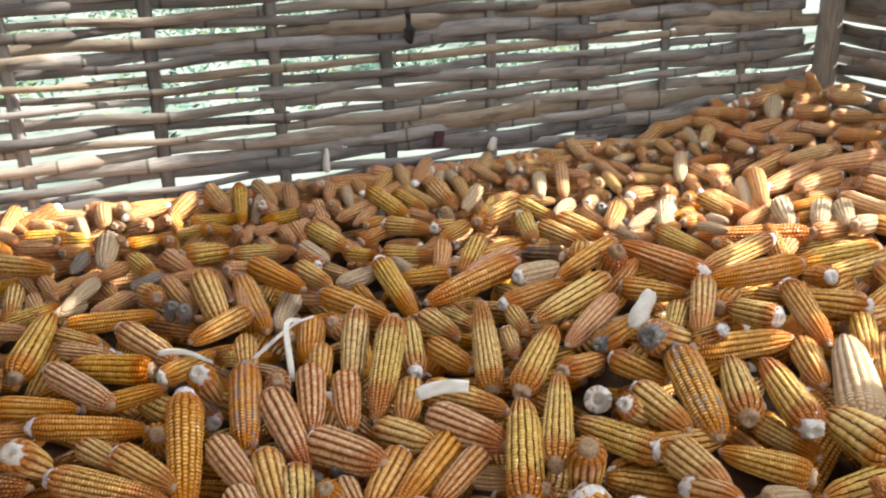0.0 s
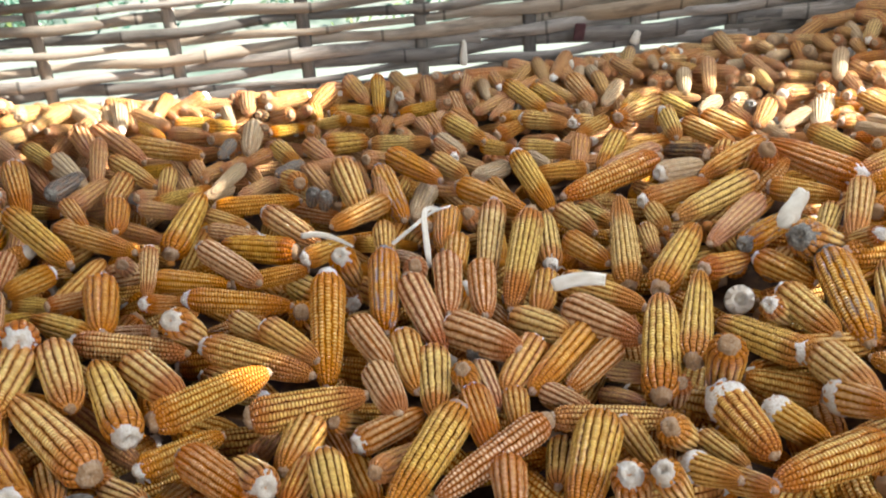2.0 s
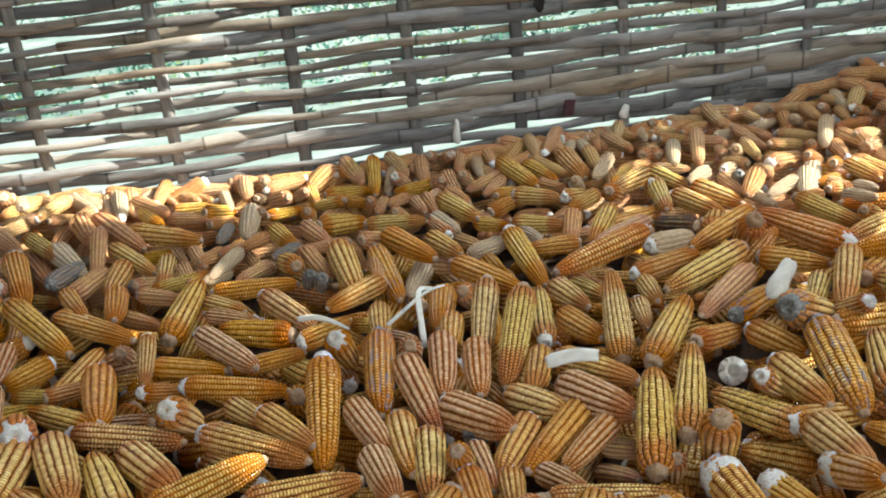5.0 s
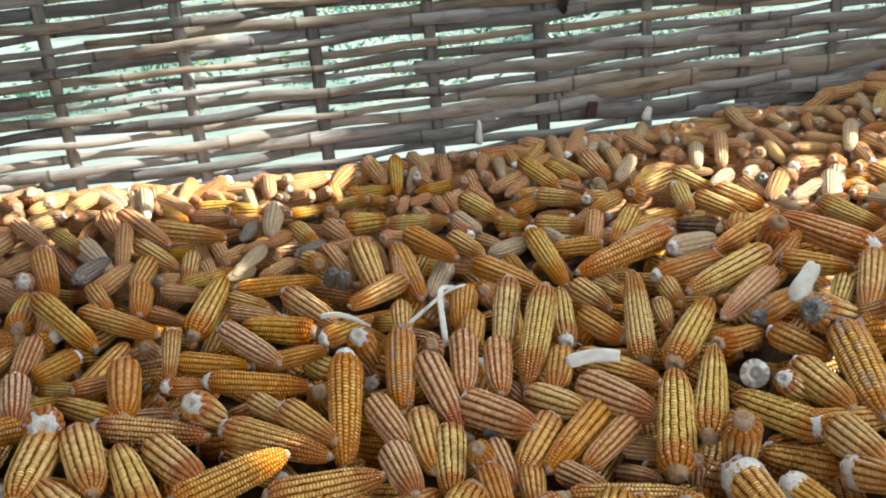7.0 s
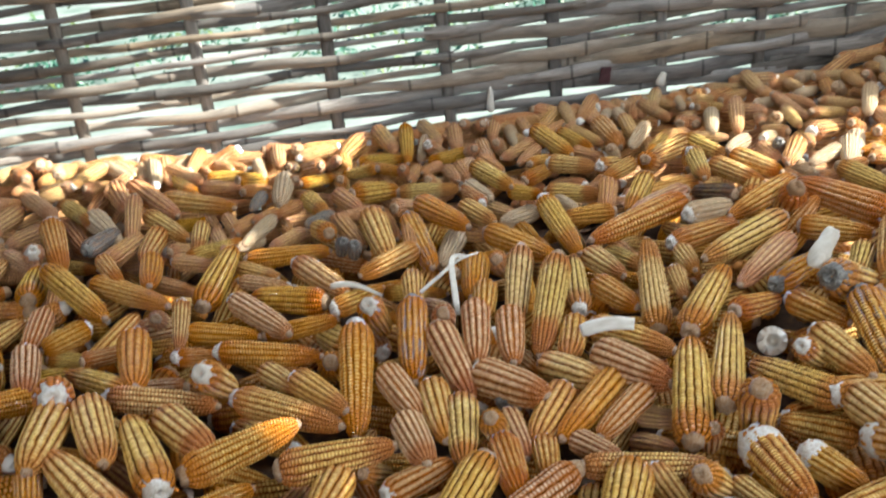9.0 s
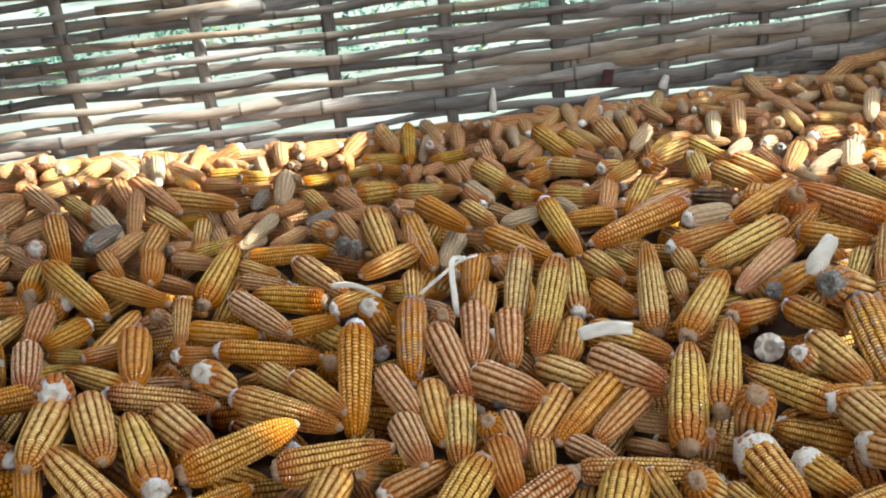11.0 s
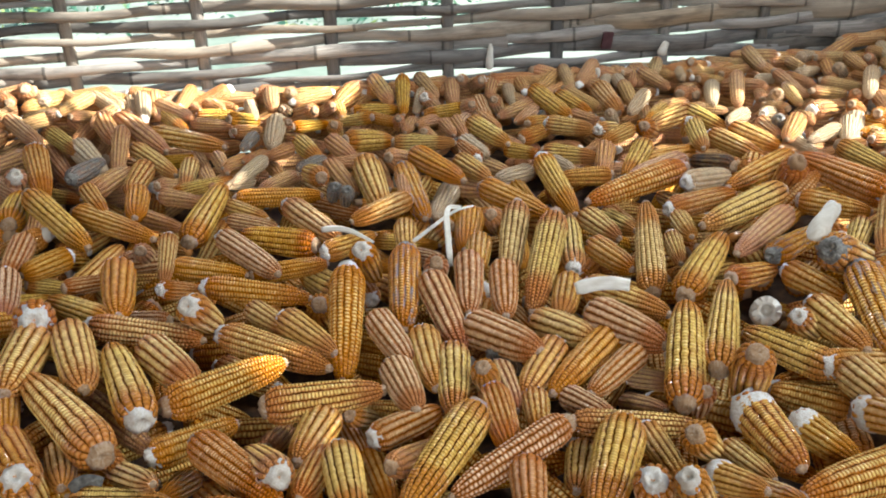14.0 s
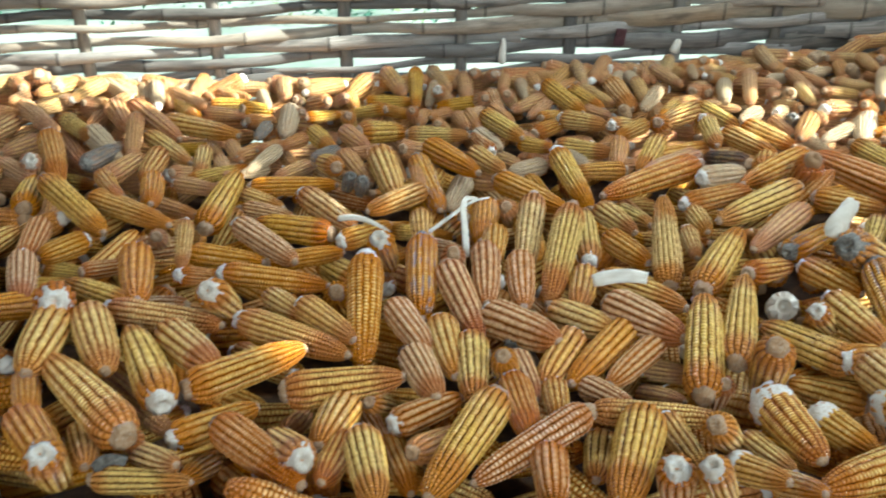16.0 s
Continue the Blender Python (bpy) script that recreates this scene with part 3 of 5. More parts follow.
def ear(x, y, z, yaw, pitch, length, width, tip=False, look=0, ragged=False):
    """One maize cob as a thing of its own, with its bare butt and, where the kernels end early, its bare tip."""
    global cob_count
    placed_at.append((x, y, z, length))
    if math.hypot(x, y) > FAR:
        far_cobs.append((x, y, z, yaw, pitch, length, width, {0: 4, 7: 4, 6: 8}.get(look, look), ragged))   # the far ones are tinted paler, distance haze put into the colour
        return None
    k = cob_count
    cob_count += 1
    body, b2, t2 = FINE[(k * 5 + k // 8) % 8]
    if look:
        key = (look, k % 8)
        if key not in TINTED:
            TINTED[key] = body.copy()
            TINTED[key].materials[0] = SINGLE[look]
        body = TINTED[key]
    ob = new("corn_cob", body)
    ob.matrix_world = ear_matrix(x, y, z, yaw, pitch, length, width, (k * 67) % 360)
    label = COB_LABELS[2] if length < 0.115 else COB_LABELS[3] if length > 0.175 else COB_LABELS[k % 2]
    if look:
        label = ("", "dried maize cob on the heap in the pale straw and sunlit colour", "grey mouldy maize cob on the heap", "dark rotten maize cob on the heap", "pale pinkish-brown dried maize cob near the bamboo wall", "dried maize cob with grey mouldy kernels on one side", "dried maize cob with long yellow kernel rows and dark grooves", "dried reddish-orange maize cob with small pale kernels")[look]
    mouldy = look in (2, 5)
    b2 = MOULDY_END if mouldy else PEELED[k % 3] if ragged == 2 else RAGGED[k % 5] if ragged else b2
    child("butt", b2, ob, "grey mouldy butt" if mouldy else "white ragged pith butt" if ragged else "weathered bare butt")
    child("tip", t2 if tip else NUBS[k % 4], ob, "bare pith tip" if tip else "")
    return tagged(ob, label, "corn cob", "maize cobs on the heap")


ear(1.013, 2.535, 0.682, -7, -0, 0.116, 0.044, look=4, ragged=True)
ear(1.088, 2.419, 0.696, 23, -0, 0.143, 0.038, look=4)
ear(1.069, 2.346, 0.689, -44, -0, 0.111, 0.041, look=4)
ear(0.865, 2.478, 0.654, 10, 0, 0.119, 0.038, look=4, ragged=True)
ear(0.886, 2.382, 0.658, -110, 0, 0.190, 0.056, look=1)
ear(0.979, 2.397, 0.677, 42, -0, 0.138, 0.038, look=4)
ear(0.953, 2.305, 0.666, 0, -0, 0.111, 0.043, look=4, ragged=True)
ear(1.033, 2.235, 0.671, -6, 0, 0.103, 0.039)
ear(0.780, 2.428, 0.636, 157, -0, 0.120, 0.038, look=4)
ear(0.824, 2.275, 0.638, 33, 2, 0.155, 0.038, look=4)
ear(0.866, 2.228, 0.641, 46, 4, 0.160, 0.039)
ear(0.929, 2.193, 0.648, -55, 3, 0.095, 0.038, look=4, ragged=True)
ear(1.008, 2.123, 0.650, -6, -0, 0.123, 0.038)
ear(0.766, 2.233, 0.624, -43, 0, 0.138, 0.038, look=4)
ear(0.734, 2.168, 0.613, -73, 2, 0.096, 0.038, ragged=True)
ear(0.864, 2.161, 0.633, 9, -0, 0.105, 0.038, look=4)
ear(0.805, 2.116, 0.618, 34, 0, 0.119, 0.038)
ear(-1.386, 1.700, 0.596, -102, 6, 0.078, 0.033)
ear(-1.352, 1.699, 0.616, -98, 11, 0.093, 0.044, look=6)
ear(-1.284, 1.723, 0.620, 123, -32, 0.103, 0.040, look=4)
ear(-1.246, 1.732, 0.613, 115, -6, 0.098, 0.035, look=1)
ear(-1.236, 1.711, 0.610, -114, 0, 0.114, 0.036, look=6)
ear(-1.327, 1.697, 0.619, 139, -3, 0.123, 0.039, look=4)
ear(-1.202, 1.641, 0.603, 171, -11, 0.111, 0.030, look=6, ragged=True)
ear(-1.277, 1.628, 0.609, -78, 9, 0.087, 0.032, look=4, ragged=True)
ear(-1.149, 1.690, 0.614, -93, 0, 0.130, 0.035, look=6)
ear(-1.196, 1.750, 0.607, -35, 0, 0.121, 0.032)
ear(-1.182, 1.798, 0.603, -151, 0, 0.106, 0.030)
ear(-1.119, 1.753, 0.598, -39, 0, 0.168, 0.034, look=1)
ear(-1.110, 1.772, 0.596, -42, 0, 0.132, 0.030, look=1)
ear(-1.116, 1.785, 0.593, -29, 0, 0.114, 0.031, look=1)
ear(-1.042, 1.772, 0.589, -59, -2, 0.156, 0.041, look=1)
ear(-1.010, 1.725, 0.599, -62, -3, 0.155, 0.038, look=1)
ear(-1.012, 1.782, 0.586, -60, -4, 0.158, 0.039)
ear(-0.951, 1.810, 0.595, -78, -2, 0.147, 0.035)
ear(-0.994, 1.830, 0.581, -98, 0, 0.089, 0.035, look=1, ragged=True)
ear(-0.918, 1.845, 0.577, -47, 0, 0.112, 0.034)
ear(-0.904, 1.839, 0.577, -43, 0, 0.141, 0.032)
ear(-0.943, 1.732, 0.593, -35, 0, 0.155, 0.038, look=4)
ear(-0.956, 1.823, 0.580, -40, -0, 0.141, 0.029, look=4)
ear(-0.879, 1.827, 0.575, -18, 3, 0.105, 0.032, look=4)
ear(-0.858, 1.764, 0.575, 11, 0, 0.094, 0.032, look=6)
ear(-0.933, 1.704, 0.579, -47, -0, 0.167, 0.035, look=6)
ear(-0.846, 1.706, 0.574, -2, 0, 0.103, 0.030, look=4)
ear(-1.078, 1.678, 0.591, -92, 0, 0.102, 0.037, look=4)
ear(-1.013, 1.692, 0.585, -44, 0, 0.118, 0.031, look=4)
ear(-1.056, 1.759, 0.590, -59, -0, 0.142, 0.031, look=1)
ear(-1.118, 1.670, 0.595, 63, -15, 0.077, 0.028, look=4)
ear(-0.811, 1.907, 0.572, 169, -9, 0.103, 0.037)
ear(-0.738, 1.923, 0.574, 96, -30, 0.090, 0.031, look=1)
ear(-0.716, 1.915, 0.571, -76, 0, 0.107, 0.030, look=1, ragged=True)
ear(-0.841, 1.880, 0.574, -38, 1, 0.106, 0.030, look=4)
ear(-0.793, 1.803, 0.573, -63, 0, 0.125, 0.032, look=1)
ear(-0.763, 1.849, 0.586, -68, -0, 0.147, 0.039, look=4)
ear(-0.788, 1.739, 0.573, 59, -19, 0.086, 0.038, look=6)
ear(-0.757, 1.683, 0.572, 67, -15, 0.084, 0.028, look=4)
ear(-0.716, 1.811, 0.573, 97, -25, 0.091, 0.028, look=3)
ear(-0.676, 1.876, 0.585, -133, 0, 0.113, 0.036, look=4, ragged=True)
ear(-0.612, 1.931, 0.571, -95, 0, 0.138, 0.054, look=4)
ear(-0.687, 1.930, 0.571, 128, -4, 0.101, 0.031, look=4)
ear(-0.675, 1.813, 0.572, 139, -18, 0.101, 0.036, look=4)
ear(-0.630, 1.832, 0.573, 128, -27, 0.097, 0.028, look=4)
ear(-0.601, 1.837, 0.571, -66, 0, 0.103, 0.031)
ear(-0.635, 1.734, 0.570, 45, -7, 0.088, 0.028, look=6)
ear(-0.688, 1.703, 0.574, 131, -30, 0.099, 0.028, look=4)
ear(-0.563, 1.682, 0.575, 102, -41, 0.092, 0.032)
ear(-0.553, 1.779, 0.570, 168, -13, 0.098, 0.029, look=6)
ear(-0.519, 1.847, 0.570, 17, -0, 0.110, 0.035, look=6)
ear(-0.498, 1.791, 0.570, -24, 0, 0.120, 0.028)
ear(-0.531, 1.948, 0.585, -60, -5, 0.160, 0.043, look=6)
ear(-0.515, 1.983, 0.570, -83, 0, 0.110, 0.034, look=4)
ear(-0.470, 1.901, 0.589, -78, -18, 0.155, 0.035, look=6)
ear(-0.430, 1.987, 0.585, -62, -3, 0.156, 0.038, look=6)
ear(-0.440, 2.059, 0.570, -154, 0, 0.107, 0.033, look=4)
ear(-0.436, 1.917, 0.571, -88, -10, 0.121, 0.028, look=1)
ear(-0.407, 1.910, 0.573, 77, -32, 0.092, 0.035, look=4, ragged=True)
ear(-0.437, 2.019, 0.570, -101, 7, 0.095, 0.028, look=4)
ear(-0.370, 1.980, 0.571, -78, -3, 0.148, 0.042, look=4)
ear(-0.368, 1.860, 0.570, -150, 0, 0.104, 0.032, look=6)
ear(-0.391, 2.032, 0.570, -95, 0, 0.109, 0.031, look=4)
ear(-0.351, 2.061, 0.573, 80, -31, 0.092, 0.031, look=4)
ear(-0.392, 1.782, 0.570, -106, 10, 0.093, 0.028, look=4)
ear(-0.424, 1.752, 0.570, -89, 3, 0.094, 0.028, look=4)
ear(-0.339, 1.745, 0.570, -66, 1, 0.096, 0.030, look=4)
ear(-0.315, 1.751, 0.571, -70, 0, 0.109, 0.034, look=4)
ear(-0.368, 1.687, 0.573, 83, -32, 0.092, 0.030, look=4)
ear(-0.444, 1.747, 0.574, 101, -37, 0.092, 0.028, look=4)
ear(-0.325, 2.064, 0.572, 122, -26, 0.092, 0.032, look=4, ragged=True)
ear(-0.303, 2.076, 0.570, -108, 7, 0.097, 0.029, look=1, ragged=True)
ear(-0.205, 2.110, 0.570, -21, 0, 0.116, 0.030, look=4)
ear(-0.208, 2.099, 0.570, -25, -0, 0.134, 0.033, look=7)
ear(-0.286, 2.044, 0.571, -87, -3, 0.150, 0.035, look=7)
ear(-0.325, 2.048, 0.573, 121, -31, 0.092, 0.032, look=4)
ear(-0.218, 2.058, 0.570, -74, 0, 0.116, 0.036, look=4, ragged=True)
ear(-0.236, 1.985, 0.571, -79, 0, 0.127, 0.033, look=1)
ear(-0.155, 2.094, 0.571, -102, 0, 0.156, 0.039, look=6, ragged=True)
ear(-0.111, 2.087, 0.585, -77, -6, 0.143, 0.033, look=6)
ear(-0.104, 2.111, 0.571, -97, -3, 0.155, 0.035, look=7)
ear(-0.066, 2.122, 0.585, -102, -5, 0.163, 0.039, look=7)
ear(0.021, 2.184, 0.571, -46, 3, 0.089, 0.036)
ear(0.053, 2.163, 0.571, -81, 0, 0.143, 0.038)
ear(0.101, 2.205, 0.571, -35, 0, 0.118, 0.032, look=6)
ear(-0.054, 2.134, 0.571, -92, 0, 0.134, 0.039, look=7)
ear(-0.014, 2.182, 0.571, 149, -11, 0.087, 0.029, look=6)
ear(-0.020, 2.146, 0.571, -93, -0, 0.139, 0.031, look=1)
ear(0.052, 2.164, 0.571, -97, -1, 0.152, 0.039)
ear(0.076, 2.180, 0.571, -83, 0, 0.129, 0.034, look=1)
ear(0.097, 2.185, 0.586, -96, 0, 0.147, 0.033, look=6)
ear(0.155, 2.206, 0.572, -84, 0, 0.135, 0.033, look=1, ragged=True)
ear(-0.035, 2.070, 0.571, -58, 6, 0.090, 0.037, look=4, ragged=True)
ear(0.016, 2.092, 0.571, -77, 0, 0.116, 0.034, look=1)
ear(0.032, 2.014, 0.572, -80, -3, 0.148, 0.036, look=6)
ear(-0.012, 1.968, 0.571, -70, -6, 0.153, 0.052)
ear(-0.088, 1.937, 0.571, -55, -3, 0.142, 0.035, look=6)
ear(-0.070, 1.975, 0.571, -39, -11, 0.122, 0.030, look=6)
ear(-0.137, 1.893, 0.585, -55, -7, 0.169, 0.042, look=6)
ear(-0.211, 1.952, 0.570, -53, 4, 0.093, 0.030, look=4)
ear(-0.212, 1.882, 0.570, -124, 0, 0.121, 0.034, look=4)
ear(-0.186, 1.846, 0.571, -108, 0, 0.114, 0.029, look=4)
ear(-0.255, 1.895, 0.574, 86, -35, 0.093, 0.032, look=4)
ear(-0.284, 1.872, 0.571, -73, -2, 0.147, 0.036, look=7, ragged=True)
ear(-0.325, 1.879, 0.572, 123, -26, 0.093, 0.033, look=4)
ear(-0.260, 1.787, 0.571, -55, 0, 0.106, 0.037, look=4)
ear(-0.247, 1.690, 0.585, -53, -0, 0.162, 0.040, look=6)
ear(-0.316, 1.794, 0.570, 85, -2, 0.096, 0.031, look=4)
ear(-0.159, 1.812, 0.571, 68, -10, 0.098, 0.028)
ear(-0.153, 1.734, 0.571, 54, -0, 0.101, 0.036)
ear(-0.087, 1.738, 0.586, -18, 0, 0.106, 0.041, ragged=True)
ear(-0.060, 1.839, 0.571, -45, 3, 0.089, 0.032, look=4)
ear(-0.001, 1.828, 0.575, 78, -34, 0.096, 0.028, look=1)
ear(-0.011, 1.771, 0.572, 64, -15, 0.101, 0.036, ragged=True)
ear(0.009, 1.694, 0.588, -123, 0, 0.106, 0.033)
ear(0.052, 1.908, 0.586, -104, -0, 0.154, 0.034, look=1)
ear(0.092, 1.895, 0.572, -111, -0, 0.133, 0.029, look=6)
ear(0.125, 1.949, 0.572, -134, 7, 0.106, 0.028, look=4)
ear(0.115, 1.852, 0.573, -127, 0, 0.142, 0.044)
ear(0.072, 1.767, 0.576, 74, -26, 0.108, 0.040)
ear(0.092, 2.089, 0.586, -60, -3, 0.136, 0.034, look=4)
ear(0.163, 2.194, 0.573, -62, 0, 0.105, 0.031, look=4)
ear(0.164, 2.044, 0.572, 69, -9, 0.113, 0.040, look=4)
ear(0.187, 2.244, 0.573, -51, 4, 0.086, 0.031, look=6)
ear(0.194, 2.252, 0.575, 73, -27, 0.099, 0.030, look=7)
ear(0.147, 1.778, 0.579, 91, -38, 0.093, 0.028, ragged=True)
ear(0.272, 2.294, 0.575, -4, 0, 0.110, 0.030, look=6)
ear(0.338, 2.259, 0.593, -79, -4, 0.150, 0.039, look=6)
ear(0.370, 2.178, 0.579, -66, -9, 0.125, 0.032, look=4)
ear(0.289, 2.213, 0.576, 44, -0, 0.109, 0.032)
ear(0.227, 2.143, 0.573, 45, -13, 0.108, 0.028, look=6)
ear(0.210, 2.209, 0.573, 49, -10, 0.108, 0.028, look=6)
ear(0.357, 2.148, 0.577, 49, -9, 0.112, 0.028, look=1)
ear(0.270, 2.011, 0.590, -94, -11, 0.166, 0.037, look=7)
ear(0.213, 1.982, 0.587, -94, -2, 0.152, 0.037, look=1)
ear(0.168, 2.035, 0.572, 108, -10, 0.090, 0.037, look=7)
ear(0.382, 1.981, 0.591, -82, -4, 0.121, 0.029, look=6)
ear(0.398, 2.094, 0.582, -45, -22, 0.112, 0.029, look=4)
ear(0.322, 2.037, 0.575, 91, -0, 0.105, 0.030, look=4)
ear(0.345, 1.987, 0.579, 91, -34, 0.092, 0.032, look=1)
ear(0.341, 1.944, 0.575, 128, -8, 0.081, 0.028, look=4)
ear(0.435, 2.247, 0.584, -72, 2, 0.088, 0.032)
ear(0.453, 2.195, 0.584, 52, -6, 0.115, 0.030, look=1)
ear(0.424, 2.127, 0.581, -56, -1, 0.103, 0.028)
ear(0.472, 2.321, 0.588, 60, -9, 0.113, 0.032, look=1)
ear(0.535, 2.295, 0.594, 12, -0, 0.111, 0.029, look=6)
ear(0.557, 2.195, 0.608, -83, 0, 0.128, 0.034)
ear(0.501, 2.198, 0.588, -94, 0, 0.121, 0.037, look=7)
ear(0.523, 2.177, 0.592, 65, -25, 0.106, 0.030, look=1)
ear(0.565, 2.138, 0.592, -72, 8, 0.084, 0.029, look=4)
ear(0.509, 2.094, 0.585, -20, -2, 0.101, 0.028, look=6)
ear(0.471, 2.040, 0.581, 29, -11, 0.108, 0.028, look=6)
ear(0.564, 2.067, 0.603, -101, -8, 0.139, 0.030, look=1)
ear(0.646, 2.291, 0.609, -90, -2, 0.140, 0.032, look=1)
ear(0.634, 2.295, 0.607, -55, 1, 0.079, 0.028, look=4)
ear(0.598, 2.228, 0.602, 64, -25, 0.108, 0.030, look=4)
ear(0.670, 2.239, 0.624, -110, -2, 0.171, 0.038, look=6)
ear(0.630, 2.189, 0.602, -90, 0, 0.097, 0.030, look=4)
ear(0.673, 2.181, 0.608, 60, -19, 0.114, 0.028, look=4)
ear(0.633, 2.120, 0.598, -145, 3, 0.114, 0.028)
ear(0.646, 2.046, 0.595, 47, -10, 0.121, 0.034, look=6)
ear(0.636, 1.975, 0.590, 63, -13, 0.138, 0.044)
ear(0.568, 1.962, 0.585, -89, 0, 0.124, 0.036, look=4)
ear(0.507, 1.977, 0.586, 80, -36, 0.095, 0.028)
ear(0.505, 1.924, 0.583, 58, -25, 0.111, 0.030)
ear(0.446, 1.747, 0.595, -103, 0, 0.136, 0.035, look=1)
ear(0.447, 1.931, 0.578, 48, -9, 0.142, 0.046, ragged=True)
ear(0.396, 1.716, 0.596, -129, 0, 0.113, 0.030, look=1)
ear(0.538, 1.862, 0.584, 61, -26, 0.111, 0.034)
ear(0.569, 1.799, 0.595, -70, 0, 0.110, 0.038)
ear(0.517, 1.799, 0.580, -139, 5, 0.116, 0.029)
ear(0.512, 1.743, 0.581, 51, -14, 0.118, 0.028, look=6)
ear(0.522, 1.646, 0.600, -55, 11, 0.076, 0.028, look=1)
ear(0.559, 1.740, 0.582, -77, 14, 0.083, 0.028, look=1)
ear(0.344, 1.746, 0.594, -108, 0, 0.135, 0.041, look=4)
ear(0.248, 1.820, 0.589, -116, 6, 0.108, 0.034, look=1, ragged=True)
ear(0.326, 1.906, 0.575, 66, -13, 0.108, 0.028, look=1, ragged=True)
ear(0.327, 1.815, 0.580, 84, -34, 0.095, 0.028, look=2)
ear(0.310, 1.795, 0.577, -77, 0, 0.106, 0.032, look=4)
ear(0.275, 1.734, 0.579, -54, 0, 0.141, 0.042, look=6)
ear(0.355, 1.691, 0.583, -68, 0, 0.099, 0.028, look=1)
ear(0.192, 1.851, 0.574, -50, -7, 0.134, 0.035, look=6)
ear(0.200, 1.918, 0.573, 22, -9, 0.100, 0.028, look=4)
ear(0.161, 1.703, 0.592, -85, -2, 0.148, 0.039, look=6, ragged=True)
ear(0.230, 1.676, 0.582, -56, 0, 0.149, 0.041, ragged=True)
ear(0.421, 1.665, 0.585, -140, 0, 0.125, 0.030, look=4)
ear(0.520, 1.562, 0.597, 55, -26, 0.116, 0.031)
ear(-1.197, 1.609, 0.601, -119, 0, 0.082, 0.034, look=6, ragged=True)
ear(-1.193, 1.560, 0.597, -39, -3, 0.194, 0.038, look=4)
ear(-1.086, 1.533, 0.586, -39, -1, 0.189, 0.037, look=6)
ear(-0.999, 1.474, 0.578, -44, -2, 0.179, 0.050, look=1)
ear(-0.960, 1.398, 0.588, 80, -0, 0.098, 0.039, look=2)
ear(-1.037, 1.365, 0.593, -55, -12, 0.181, 0.049, ragged=True)
ear(-1.079, 1.492, 0.550, -46, -3, 0.178, 0.046, look=4)
ear(-1.144, 1.426, 0.583, -115, 0, 0.086, 0.040, look=4)
ear(-1.067, 1.334, 0.581, 132, -38, 0.112, 0.040, look=4, ragged=True)
ear(-1.080, 1.321, 0.576, -33, 0, 0.168, 0.034, look=4)
ear(-1.014, 1.248, 0.573, 114, -0, 0.135, 0.050, look=6)
ear(-1.039, 1.618, 0.586, -52, -2, 0.165, 0.048, look=4)
ear(-0.938, 1.482, 0.594, -69, -19, 0.149, 0.035, look=4)
ear(-1.119, 1.669, 0.562, -83, -5, 0.151, 0.040, look=4)
ear(-0.962, 1.616, 0.580, -37, -7, 0.212, 0.048, look=4)
ear(-0.859, 1.609, 0.574, -18, 0, 0.206, 0.045)
ear(-0.873, 1.489, 0.574, -38, -3, 0.185, 0.038)
ear(-0.862, 1.578, 0.540, 25, -1, 0.088, 0.031, look=6)
ear(-0.780, 1.436, 0.572, -71, 0, 0.138, 0.035)
ear(-0.820, 1.577, 0.539, -53, 0, 0.106, 0.031, look=4)
ear(-0.731, 1.419, 0.571, -57, 0, 0.100, 0.029, look=4, ragged=True)
ear(-0.738, 1.496, 0.571, -56, 0, 0.109, 0.031, look=4)
ear(-0.712, 1.498, 0.571, -101, 9, 0.085, 0.033, look=4)
ear(-0.791, 1.385, 0.572, 80, -21, 0.083, 0.028, look=4)
ear(-0.729, 1.391, 0.571, 24, 8, 0.118, 0.029, look=6)
ear(-0.862, 1.400, 0.573, -76, 0, 0.140, 0.044)
ear(-0.795, 1.268, 0.586, -66, 0, 0.120, 0.042)
ear(-0.910, 1.388, 0.573, 84, -0, 0.124, 0.041, look=4)
ear(-1.017, 1.376, 0.541, -8, 0, 0.107, 0.030, look=6)
ear(-0.875, 1.273, 0.586, -48, 0, 0.143, 0.033)
ear(-0.892, 1.185, 0.589, -35, -8, 0.221, 0.045, look=6)
ear(-0.808, 1.210, 0.573, -24, 0, 0.207, 0.044)
ear(-0.789, 1.305, 0.537, -20, 0, 0.136, 0.037, look=4)
ear(-0.742, 1.327, 0.571, -19, 3, 0.107, 0.032, look=4, ragged=True)
ear(-0.657, 1.244, 0.589, 90, 12, 0.165, 0.050, look=6)
ear(-0.646, 1.072, 0.594, -70, -12, 0.117, 0.029, ragged=True)
ear(-0.729, 1.159, 0.545, 107, -41, 0.093, 0.033, look=4)
ear(-0.531, 1.107, 0.590, -39, 0, 0.172, 0.041, look=7, ragged=True)
ear(-0.895, 1.072, 0.578, -68, 0, 0.139, 0.041, look=7)
ear(-0.987, 1.247, 0.539, -64, 0, 0.133, 0.034, look=4)
ear(-0.680, 1.638, 0.586, -77, -3, 0.148, 0.045, look=1)
ear(-0.715, 1.582, 0.585, -85, 2, 0.091, 0.028, look=2)
ear(-0.682, 1.531, 0.571, -105, 12, 0.086, 0.029, look=4)
ear(-0.647, 1.568, 0.571, -107, 6, 0.087, 0.030, look=4)
ear(-0.657, 1.434, 0.585, -101, -3, 0.115, 0.030, look=1)
ear(-0.649, 1.548, 0.537, -56, 2, 0.099, 0.030, look=4)
ear(-0.668, 1.411, 0.571, -101, 13, 0.085, 0.028, look=1)
ear(-0.601, 1.427, 0.570, -119, 0, 0.090, 0.028, look=4)
